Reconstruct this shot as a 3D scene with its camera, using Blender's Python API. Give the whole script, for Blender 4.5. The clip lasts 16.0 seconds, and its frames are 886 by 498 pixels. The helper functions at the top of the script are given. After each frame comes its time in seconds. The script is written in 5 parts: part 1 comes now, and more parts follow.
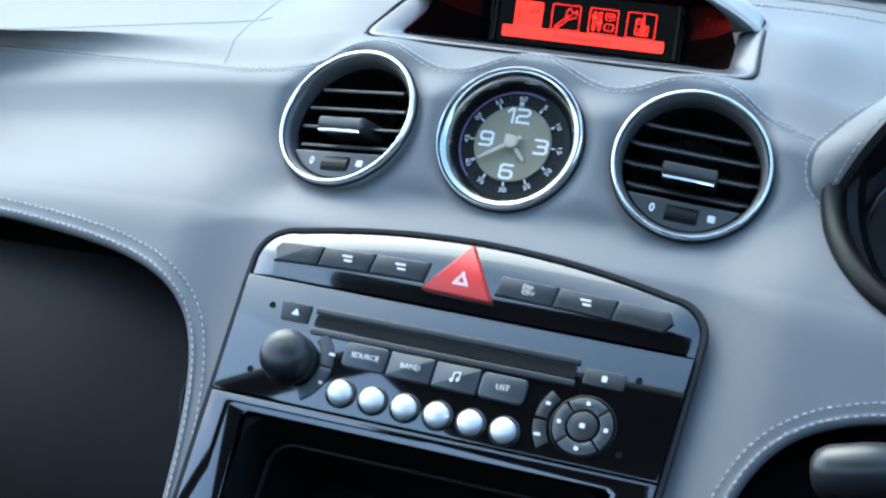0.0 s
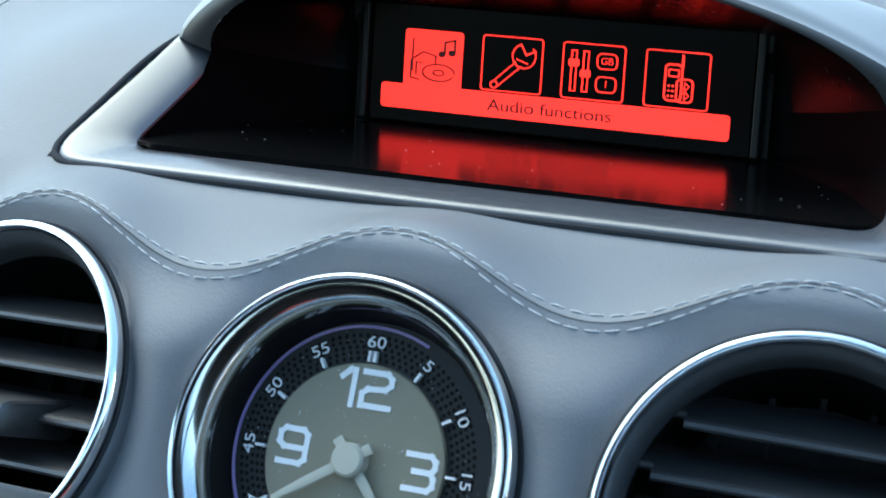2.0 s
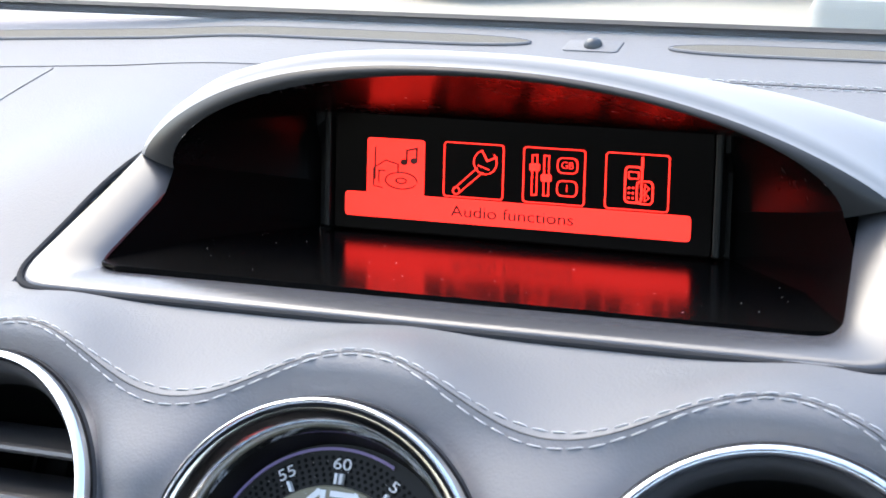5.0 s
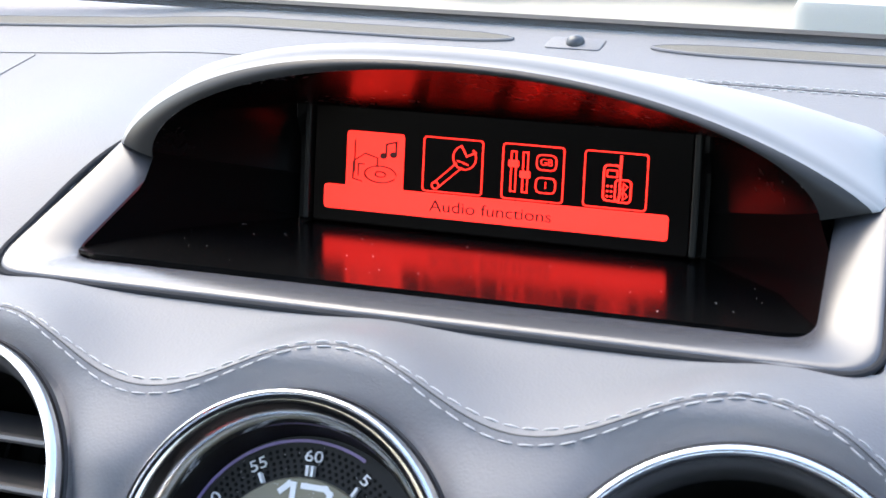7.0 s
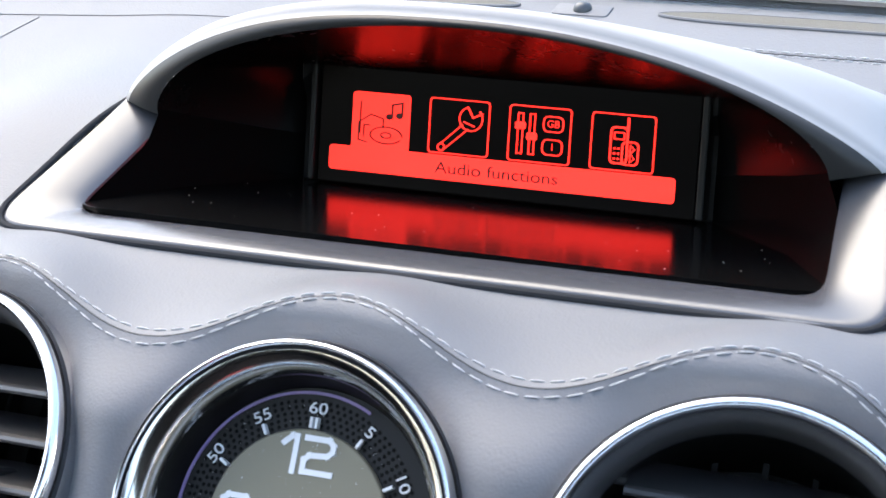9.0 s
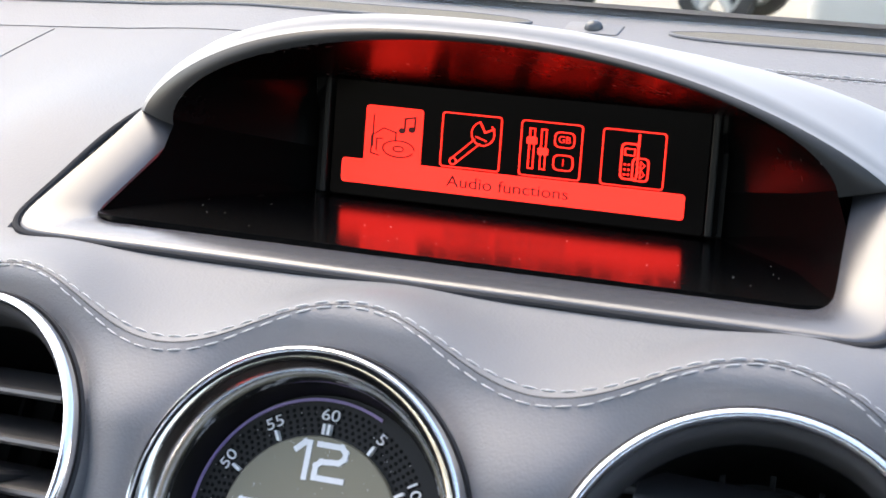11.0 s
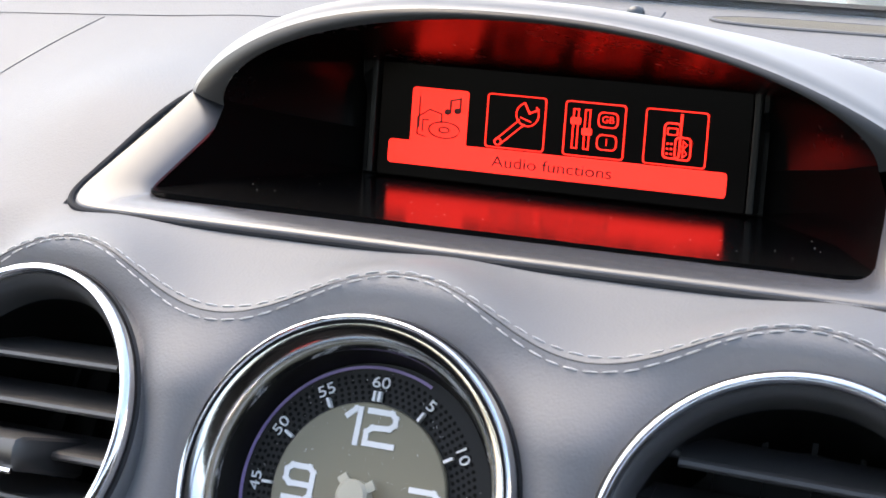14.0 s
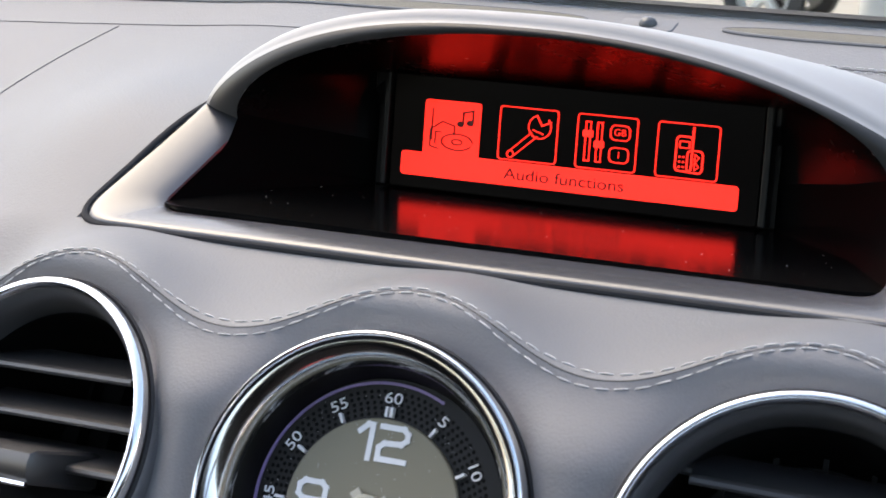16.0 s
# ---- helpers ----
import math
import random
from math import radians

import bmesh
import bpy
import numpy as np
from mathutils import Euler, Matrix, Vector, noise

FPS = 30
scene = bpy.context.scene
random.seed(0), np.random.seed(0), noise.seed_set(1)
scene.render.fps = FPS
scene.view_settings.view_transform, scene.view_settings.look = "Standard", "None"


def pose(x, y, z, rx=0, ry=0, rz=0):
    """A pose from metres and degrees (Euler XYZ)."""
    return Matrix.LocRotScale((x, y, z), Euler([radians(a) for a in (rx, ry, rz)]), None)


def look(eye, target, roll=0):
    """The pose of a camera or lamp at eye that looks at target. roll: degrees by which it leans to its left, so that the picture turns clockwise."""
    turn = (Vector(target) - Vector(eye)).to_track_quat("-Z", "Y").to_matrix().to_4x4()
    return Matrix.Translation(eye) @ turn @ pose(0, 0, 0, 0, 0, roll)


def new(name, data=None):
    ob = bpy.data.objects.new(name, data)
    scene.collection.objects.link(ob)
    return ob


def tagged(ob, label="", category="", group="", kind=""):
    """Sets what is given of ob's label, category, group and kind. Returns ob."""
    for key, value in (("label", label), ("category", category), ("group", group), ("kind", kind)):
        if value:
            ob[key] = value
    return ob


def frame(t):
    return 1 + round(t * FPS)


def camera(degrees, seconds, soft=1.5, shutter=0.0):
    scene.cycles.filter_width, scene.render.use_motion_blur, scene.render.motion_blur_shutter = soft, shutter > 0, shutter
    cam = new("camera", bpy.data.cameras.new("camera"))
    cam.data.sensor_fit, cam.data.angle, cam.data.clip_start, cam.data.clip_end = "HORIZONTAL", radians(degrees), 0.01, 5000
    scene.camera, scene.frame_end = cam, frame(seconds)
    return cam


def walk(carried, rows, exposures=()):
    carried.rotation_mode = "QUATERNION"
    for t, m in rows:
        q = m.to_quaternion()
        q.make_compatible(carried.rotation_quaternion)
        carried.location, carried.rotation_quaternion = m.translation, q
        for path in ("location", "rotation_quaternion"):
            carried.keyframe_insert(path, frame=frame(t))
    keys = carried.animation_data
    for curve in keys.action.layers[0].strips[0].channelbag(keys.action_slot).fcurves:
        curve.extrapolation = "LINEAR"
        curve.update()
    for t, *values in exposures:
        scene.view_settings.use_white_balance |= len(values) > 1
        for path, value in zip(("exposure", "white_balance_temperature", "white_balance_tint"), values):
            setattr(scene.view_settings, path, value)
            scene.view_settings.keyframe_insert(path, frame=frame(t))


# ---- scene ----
cam = camera(25.0, 16.0, shutter=0.4)
cam.data.dof.use_dof, cam.data.dof.focus_distance, cam.data.dof.aperture_fstop = True, 0.55, 64.0
PATH = [
    (0, (0.3120, -0.9543, 0.0603), (-0.3592, 0.9154, -0.1722), 6.56),
    (0.5, (0.2874, -0.8940, 0.1298), (-0.3846, 0.9611, -0.1973), 5.25),
    (1, (0.2991, -0.8443, 0.2196), (-0.3924, 0.9769, -0.2333), 4.03),
    (1.5, (0.2102, -0.4598, 0.1621), (-0.5592, 1.3155, -0.3442), 1.80),
    (2, (0.1707, -0.3457, 0.1364), (-0.6132, 1.4358, -0.3238), 1.87),
    (2.5, (0.1776, -0.3457, 0.1547), (-0.6101, 1.4400, -0.2822), 0.38),
    (3, (0.1791, -0.3419, 0.1547), (-0.6070, 1.4532, -0.2446), 0.01),
    (3.5, (0.1764, -0.3425, 0.1497), (-0.6145, 1.4477, -0.2618), -0.17),
    (6, (0.1771, -0.3415, 0.1520), (-0.5953, 1.4577, -0.2558), 0.20),
    (6.5, (0.1775, -0.3420, 0.1534), (-0.5968, 1.4534, -0.2674), 0.87),
    (7, (0.1790, -0.3413, 0.1503), (-0.5931, 1.4568, -0.2626), 1.09),
    (7.5, (0.1783, -0.3421, 0.1501), (-0.5886, 1.4582, -0.2636), 1.33),
    (8, (0.1777, -0.3407, 0.1437), (-0.5863, 1.4610, -0.2688), 1.68),
    (8.5, (0.1762, -0.3432, 0.1438), (-0.5861, 1.4578, -0.2750), 2.03),
    (9, (0.1764, -0.3424, 0.1399), (-0.5892, 1.4589, -0.2715), 1.88),
    (11.5, (0.1748, -0.3499, 0.1363), (-0.5911, 1.4571, -0.2486), 2.85),
    (12, (0.1704, -0.3514, 0.1315), (-0.5969, 1.4550, -0.2536), 3.00),
    (12.5, (0.1729, -0.3537, 0.1353), (-0.6073, 1.4453, -0.2584), 2.97),
    (13, (0.1727, -0.3538, 0.1347), (-0.6075, 1.4472, -0.2495), 3.04),
    (13.5, (0.1719, -0.3571, 0.1317), (-0.6126, 1.4432, -0.2471), 2.81),
    (14, (0.1768, -0.3594, 0.1305), (-0.6199, 1.4362, -0.2447), 2.56),
    (14.5, (0.1723, -0.3597, 0.1294), (-0.6206, 1.4388, -0.2400), 2.77),
    (15, (0.1708, -0.3624, 0.1266), (-0.6277, 1.4347, -0.2381), 3.03),
    (15.5, (0.1731, -0.3597, 0.1304), (-0.6433, 1.4258, -0.2511), 2.57),
    (16, (0.1773, -0.3600, 0.1357), (-0.6315, 1.4287, -0.2469), 2.52),
]
walk(cam, [(t, look(eye, target, roll)) for t, eye, target, roll in PATH], exposures=[(0, 2.45, 5900, -2), (1, 2.6, 5900, -2), (1.5, 2.05, 5800, -4), (2, 2.0, 5800, -4), (2.5, 2.25, 6000, 0), (3, 2.3, 6200, 4), (5.8, 2.6, 7000, 14), (9, 2.5, 7000, 14), (11.5, 2.45, 7650, 16), (15, 2.25, 7650, 16), (16, 2.05, 7650, 16)])

# ---- light ----
world = bpy.data.worlds.new("sky")
scene.world = world
world.use_nodes = True
wn = world.node_tree.nodes
sky = wn.new("ShaderNodeTexSky")
sky.sky_type, sky.sun_disc = "NISHITA", False
sky.sun_elevation, sky.sun_rotation = radians(56), radians(-71)
sky.air_density, sky.dust_density, sky.ozone_density = 1.2, 2.5, 1.5
wn["Background"].inputs["Strength"].default_value = 0.15
world.node_tree.links.new(sky.outputs[0], wn["Background"].inputs["Color"])
sun = new("sun", bpy.data.lights.new("sun", "SUN"))
sun.data.energy, sun.data.angle, sun.data.color = 0.3, radians(50), (1.0, 0.96, 0.9)
sun.matrix_world = look((-3.0, 1.0, 4.8), (0, 0, 0))


# ---- materials ----
def material(name, color, rough=0.5, metal=0.0, vary=0.0, scale=40.0, bump=0.0, bump_scale=800.0, spec=0.5, coat=0.0, emit=0.0):
    """Principled surface with colour variation at two scales and a fine relief."""
    m = bpy.data.materials.new(name)
    m.use_nodes = True
    nt = m.node_tree
    b = nt.nodes["Principled BSDF"]
    b.inputs["Base Color"].default_value = (*color, 1)
    b.inputs["Roughness"].default_value = rough
    b.inputs["Metallic"].default_value = metal
    b.inputs["Specular IOR Level"].default_value = spec
    b.inputs["Coat Weight"].default_value = coat
    if emit:
        b.inputs["Emission Color"].default_value = (*color, 1)
        b.inputs["Emission Strength"].default_value = emit
    co = nt.nodes.new("ShaderNodeTexCoord")
    if vary:
        total = None
        for s, w in ((scale, 1.0), (scale * 9, 0.5)):
            n = nt.nodes.new("ShaderNodeTexNoise")
            n.inputs["Scale"].default_value, n.inputs["Detail"].default_value = s, 4
            nt.links.new(co.outputs["Object"], n.inputs["Vector"])
            k = nt.nodes.new("ShaderNodeMath")
            k.operation = "MULTIPLY_ADD"
            k.inputs[1].default_value, k.inputs[2].default_value = w * vary, -0.5 * w * vary
            nt.links.new(n.outputs["Fac"], k.inputs[0])
            if total:
                a = nt.nodes.new("ShaderNodeMath")
                nt.links.new(total, a.inputs[0])
                nt.links.new(k.outputs[0], a.inputs[1])
                total = a.outputs[0]
            else:
                total = k.outputs[0]
        one = nt.nodes.new("ShaderNodeMath")
        one.inputs[1].default_value = 1.0
        nt.links.new(total, one.inputs[0])
        mul = nt.nodes.new("ShaderNodeMix")
        mul.data_type, mul.blend_type = "RGBA", "MULTIPLY"
        mul.inputs["Factor"].default_value = 1.0
        mul.inputs["A"].default_value = (*color, 1)
        nt.links.new(one.outputs[0], mul.inputs["B"])
        nt.links.new(mul.outputs["Result"], b.inputs["Base Color"])
        rr = nt.nodes.new("ShaderNodeMath")
        rr.operation = "MULTIPLY"
        rr.inputs[1].default_value = rough
        nt.links.new(one.outputs[0], rr.inputs[0])
        nt.links.new(rr.outputs[0], b.inputs["Roughness"])
    if bump:
        v = nt.nodes.new("ShaderNodeTexVoronoi")
        v.inputs["Scale"].default_value = bump_scale
        n = nt.nodes.new("ShaderNodeTexNoise")
        n.inputs["Scale"].default_value = bump_scale * 1.6
        nt.links.new(co.outputs["Object"], v.inputs["Vector"])
        nt.links.new(co.outputs["Object"], n.inputs["Vector"])
        a = nt.nodes.new("ShaderNodeMath")
        nt.links.new(v.outputs["Distance"], a.inputs[0])
        nt.links.new(n.outputs["Fac"], a.inputs[1])
        bp = nt.nodes.new("ShaderNodeBump")
        bp.inputs["Strength"].default_value, bp.inputs["Distance"].default_value = bump, 0.0004
        nt.links.new(a.outputs[0], bp.inputs["Height"])
        nt.links.new(bp.outputs[0], b.inputs["Normal"])
    return m


LEATHER = material("grey_leather", (0.150, 0.154, 0.163), 0.55, vary=0.08, scale=14, bump=0.15, bump_scale=1300, spec=0.36)
nt = LEATHER.node_tree
bumps = [n for n in nt.nodes if n.type == "BUMP"][0]
co = [n for n in nt.nodes if n.type == "TEX_COORD"][0]
crease = nt.nodes.new("ShaderNodeTexNoise")
crease.inputs["Scale"].default_value, crease.inputs["Detail"].default_value, crease.inputs["Distortion"].default_value = 420, 5, 0.6
ramp = nt.nodes.new("ShaderNodeMapRange")
ramp.inputs["From Min"].default_value, ramp.inputs["From Max"].default_value = 0.30, 0.42
nt.links.new(co.outputs["Object"], crease.inputs["Vector"])
nt.links.new(crease.outputs["Fac"], ramp.inputs["Value"])
pores = nt.nodes.new("ShaderNodeBump")
pores.inputs["Strength"].default_value, pores.inputs["Distance"].default_value = 0.07, 0.0004
nt.links.new(ramp.outputs["Result"], pores.inputs["Height"])
nt.links.new(bumps.outputs[0], pores.inputs["Normal"])
nt.links.new(pores.outputs[0], nt.nodes["Principled BSDF"].inputs["Normal"])
EDGETHREAD = material("pale_edge_thread", (0.5, 0.5, 0.5), 0.6, vary=0.2, scale=300, bump=0.3, bump_scale=3000)
THREAD = material("pale_grey_thread", (0.46, 0.46, 0.465), 0.6, vary=0.2, scale=300, bump=0.3, bump_scale=3000)
GROOVE = material("seam_shadow_gap", (0.03, 0.031, 0.034), 0.8, spec=0.1, vary=0.1)
FOLD = material("leather_fold", (0.10, 0.102, 0.108), 0.6, vary=0.1, spec=0.3)
# turned-under face of the visor rim: its shade is put into the dark grey
RIM_SHADE = material("shaded_rim_grey", (0.022, 0.022, 0.0215), 0.45, spec=0.3, vary=0.1, scale=40, bump=0.04, bump_scale=2500)
# surround's paint again, with the sky's brightness on the visor put into the colour
SILVER_LIT = material("sky_lit_silver", (0.28, 0.281, 0.283), 0.46, spec=0.5, vary=0.05, scale=25, bump=0.04, bump_scale=2500)
SILVER = material("satin_grey_trim", (0.055, 0.057, 0.064), 0.24, metal=0.0, spec=0.8, vary=0.05, scale=25, bump=0.04, bump_scale=2500)
GLOSS = material("piano_black", (0.003, 0.003, 0.0035), 0.06, vary=0.05, coat=1.0, spec=0.8)
WELLSIDE = material("flock_black_lining", (0.0018, 0.0018, 0.0019), 0.55, spec=0.02, vary=0.2, scale=60, bump=0.08, bump_scale=2500)
WELLBLACK = material("satin_black_well", (0.003, 0.003, 0.0032), 0.27, spec=0.18, vary=0.1, scale=40, bump=0.03, bump_scale=2500)
RINGDARK = material("dark_satin_ring", (0.060, 0.060, 0.063), 0.34, spec=0.6, vary=0.1, scale=60)
FLOORBLACK = material("polished_black_plastic", (0.003, 0.003, 0.003), 0.17, spec=0.11, vary=0.1, scale=60)
BLACK = material("matt_black_plastic", (0.004, 0.004, 0.0042), 0.42, spec=0.25, vary=0.15, scale=80, bump=0.1, bump_scale=2500)
SLAT = material("satin_black_slat", (0.030, 0.030, 0.031), 0.38, spec=0.7, vary=0.12, scale=90, bump=0.05, bump_scale=2500)
CONE = material("dished_chrome", (0.60, 0.60, 0.60), 0.15, metal=1.0, vary=0.06, scale=50)
CHROME = material("chrome", (0.86, 0.86, 0.87), 0.15, metal=1.0, vary=0.06, scale=50)
WHITE = material("white_print", (0.75, 0.75, 0.76), 0.5, vary=0.05)
FACE = material("champagne_dial", (0.19, 0.172, 0.120), 0.5, metal=0.0, vary=0.06, scale=90, bump=0.05, bump_scale=4000)
HAND = material("cream_hand", (0.40, 0.38, 0.31), 0.4, vary=0.05)
DIAL = material("dark_dial", (0.005, 0.005, 0.0055), 0.5, spec=0.3, vary=0.2, scale=200)
DIMPLE = material("dial_dimple", (0.0015, 0.0015, 0.0015), 0.6, spec=0.1)
PURPLE = material("violet_line", (0.24, 0.17, 0.36), 0.4)
RED = material("red_plastic", (0.62, 0.035, 0.03), 0.32, vary=0.06, scale=60)
BUTTON = material("dark_grey_button", (0.024, 0.025, 0.027), 0.32, vary=0.1, scale=90, bump=0.06, bump_scale=2500)
PRESET = material("silver_button", (0.85, 0.85, 0.86), 0.3, metal=0.25, vary=0.05)
RING_GREY = material("dark_silver_key", (0.060, 0.066, 0.072), 0.32, metal=0.3, vary=0.08)
LCD_RED = material("lit_red_segment", (1.0, 0.022, 0.014), 0.5, emit=0.45)
LCD_DIM = material("unlit_red_segment", (0.10, 0.0, 0.0), 0.5)
LCD_BACK = material("dark_display_glass", (0.002, 0.001, 0.001), 0.30, spec=0.06)
DARKCLOTH = material("dark_lining", (0.008, 0.008, 0.0085), 0.8, spec=0.2, vary=0.3, scale=30, bump=0.2, bump_scale=700)
ROOFCLOTH = material("dark_headlining", (0.022, 0.022, 0.021), 0.9, vary=0.08, scale=20, bump=0.2, bump_scale=900)

# ---- frames of reference: u to the right, v up along the sloping fascia, w out towards the seats ----
LEAN = radians(42)
RAKE = Matrix.Rotation(radians(20), 4, "X")
FASCIA = RAKE @ Matrix(((1, 0, 0, 0), (0, math.sin(LEAN), -math.cos(LEAN), 0), (0, math.cos(LEAN), math.sin(LEAN), 0), (0, 0, 0, 1)))
HINGE_V, TILT, SWELL = -0.06, radians(-6.7), 0.0209
CONSOLE = FASCIA @ Matrix.Translation((0.0066, HINGE_V + 0.0023, SWELL)) @ Matrix.Rotation(TILT, 4, "X") @ Matrix.Rotation(-0.024, 4, "Z") @ Matrix.Diagonal((1.052, 1.03, 1, 1))
TO_F = FASCIA.inverted() @ RAKE      # from the level frame of the dashboard top to the fascia's frame
TO_LEVEL = TO_F.inverted()


# ---- mesh helpers ----
def part(name, bm, mat, parent, label="", smooth=True):
    me = bpy.data.meshes.new(name)
    bmesh.ops.recalc_face_normals(bm, faces=bm.faces)
    bm.to_mesh(me)
    bm.free()
    me.materials.append(mat)
    if smooth:
        me.polygons.foreach_set("use_smooth", [True] * len(me.polygons))
        me.set_sharp_from_angle(angle=radians(38))
    ob = new(name, me)
    ob.parent = parent
    if label:
        ob["label"] = label
    return ob


def thing(name, m, label, category, group="", kind=""):
    ob = new(name)
    ob.empty_display_size = 0.02
    ob.matrix_world = m
    return tagged(ob, label, category, group, kind)


def rrect(w, h, r, cx=0.0, cy=0.0, n=5):
    """Outline of a rounded rectangle."""
    out = []
    for qx, qy, a0 in ((1, 1, 0), (-1, 1, 90), (-1, -1, 180), (1, -1, 270)):
        for i in range(n + 1):
            a = radians(a0 + 90 * i / n)
            out.append((cx + qx * (w / 2 - r) + r * math.cos(a), cy + qy * (h / 2 - r) + r * math.sin(a)))
    return out


def inset(pts, d):
    out = []
    k = len(pts)
    for i in range(k):
        a, b, c = Vector(pts[i - 1]), Vector(pts[i]), Vector(pts[(i + 1) % k])
        e, g = (b - a), (c - b)
        e = e.normalized() if e.length > 1e-9 else g.normalized()
        g = g.normalized() if g.length > 1e-9 else e
        n1, n2 = Vector((-e.y, e.x)), Vector((-g.y, g.x))
        n = n1 + n2
        n = n.normalized() if n.length > 1e-6 else n1
        out.append(tuple(b + n * d / max(0.5, n.dot(n1))))
    return out


def prism(bm, pts, z0, z1, bev=0.0, at=None, steps=2, wide=1.0):
    """A slab over an outline (counter-clockwise), its upper edge rounded by bev."""
    at = at or Matrix.Identity(4)
    rings = [(pts, z0)]
    if bev:
        for i in range(steps + 1):
            a = math.pi / 2 * i / steps
            rings.append((inset(pts, wide * bev * (1 - math.cos(a))), z1 - bev + bev * math.sin(a)))
    else:
        rings.append((pts, z1))
    vs = [[bm.verts.new(at @ Vector((x, y, z))) for x, y in p] for p, z in rings]
    k = len(pts)
    for a, b in zip(vs, vs[1:]):
        for i in range(k):
            bm.faces.new((a[i], a[(i + 1) % k], b[(i + 1) % k], b[i]))
    bm.faces.new(vs[-1])
    bm.faces.new(vs[0][::-1])


def lathe(bm, prof, n=72, at=None, a0=0.0, a1=360.0):
    """Turns a profile of (radius, z) about z."""
    at = at or Matrix.Identity(4)
    whole = abs(a1 - a0) >= 360
    rows = []
    for i in range(n if whole else n + 1):
        a = radians(a0 + (a1 - a0) * i / n)
        rows.append([bm.verts.new(at @ Vector((r * math.cos(a), r * math.sin(a), z))) for r, z in prof])
    for i in range(n):
        p, q = rows[i], rows[(i + 1) % len(rows)]
        for j in range(len(prof) - 1):
            bm.faces.new((p[j], q[j], q[j + 1], p[j + 1]))


def disc(bm, r, z, n=72, at=None):
    at = at or Matrix.Identity(4)
    bm.faces.new([bm.verts.new(at @ Vector((r * math.cos(2 * math.pi * i / n), r * math.sin(2 * math.pi * i / n), z))) for i in range(n)])


def tube(bm, pts, r, n=8, closed=False, flat=1.0):
    """A round or flattened bar along points."""
    pts = [Vector(p) for p in pts]
    rings = []
    k = len(pts)
    up = Vector((0, 0, 1))
    for i, p in enumerate(pts):
        a = pts[i - 1] if (i or closed) else p
        b = pts[(i + 1) % k] if (i < k - 1 or closed) else p
        d = (b - a).normalized()
        side = d.cross(up)
        side = side.normalized() if side.length > 1e-4 else Vector((1, 0, 0))
        top = side.cross(d)
        rings.append([bm.verts.new(p + side * (r * math.cos(2 * math.pi * j / n)) + top * (r * flat * math.sin(2 * math.pi * j / n))) for j in range(n)])
    for i in range(k if closed else k - 1):
        p, q = rings[i], rings[(i + 1) % k]
        for j in range(n):
            bm.faces.new((p[j], p[(j + 1) % n], q[(j + 1) % n], q[j]))
    if not closed:
        bm.faces.new(rings[0][::-1])
        bm.faces.new(rings[-1])


def words(name, text, size, mat, parent, m, label="", depth=0.0001, width=1.0, bold=0.0):
    """Lettering in the built-in font, turned into a mesh."""
    cu = bpy.data.curves.new(name, "FONT")
    cu.body, cu.size, cu.extrude, cu.offset = text, size, depth, bold
    cu.align_x, cu.align_y = "CENTER", "CENTER"
    tmp = bpy.data.objects.new(name, cu)
    scene.collection.objects.link(tmp)
    me = bpy.data.meshes.new_from_object(tmp.evaluated_get(bpy.context.evaluated_depsgraph_get()))
    bpy.data.objects.remove(tmp)
    me.materials.clear()
    me.materials.append(mat)
    me.transform(m @ Matrix.Diagonal((width, 1, 1, 1)))
    ob = new(name, me)
    ob.parent = parent
    if label:
        ob["label"] = label
    return ob


def place(x, y, z=0.0, rz=0.0):
    return Matrix.Translation((x, y, z)) @ Matrix.Rotation(radians(rz), 4, "Z")


def smooth01(x):
    x = min(1.0, max(0.0, x))
    return x * x * (3 - 2 * x)


# ---- the dashboard's leather skin ----
CENTRES = ((-0.0907, 0.0013, 0.0390), (0.0, 0.0, 0.0376), (0.0929, 0.0007, 0.0390))


def seam_v(u):
    """Height of the main seam, waving over the three round holes."""
    wave = 0.0420 + 0.0069 * math.cos(2 * math.pi * (u - 0.0005) / 0.0875) + 0.01 * u
    k = smooth01((abs(u) - 0.105) / 0.045)
    return wave * (1 - k) + (0.026 + 0.10 * max(0.0, abs(u) - 0.17)) * k


def bend(u):
    """How far the fascia falls back from the middle towards its ends."""
    a = abs(u)
    near = -1.2 * max(0.0, min(a, 0.1) - 0.03) ** 2
    far = max(0.0, min(a, 0.25) - 0.1)
    return near - 0.168 * max(0.0, a - 0.1) - 0.6 * far ** 2 - 0.18 * max(0.0, a - 0.25)


def lip(u, v):
    """The padded skin stands proud of the rings and rolls down into each of them."""
    out = 1.0
    for cu, cv, r in CENTRES:
        d = max(math.hypot(u - cu, v - cv) - r, 0.0)
        out *= 1 - math.exp(-d / 0.0048 - (d / 0.011) ** 2)
    side = smooth01((abs(u) - 0.112) / 0.05)
    return (0.0038 + 0.0050 * out) * (side + (1 - side) * smooth01((v + 0.060) / 0.036))


def fascia_point(u, v):
    w = bend(u) * (1 - 0.5 * smooth01(-v / 0.07)) + lip(u, v) * (1 - smooth01((v - 0.043) / 0.016)) - 0.008 * smooth01((v - 0.015) / 0.022)
    side = smooth01((abs(u) - 0.112) / 0.06)
    w += (SWELL - 0.0014) * smooth01((-0.034 + 0.044 * side - v) / (0.030 + 0.060 * side)) + math.tan(-TILT) * max(0.0, HINGE_V - v)
    return Vector((u, v, w))


PAD_END = 0.1935


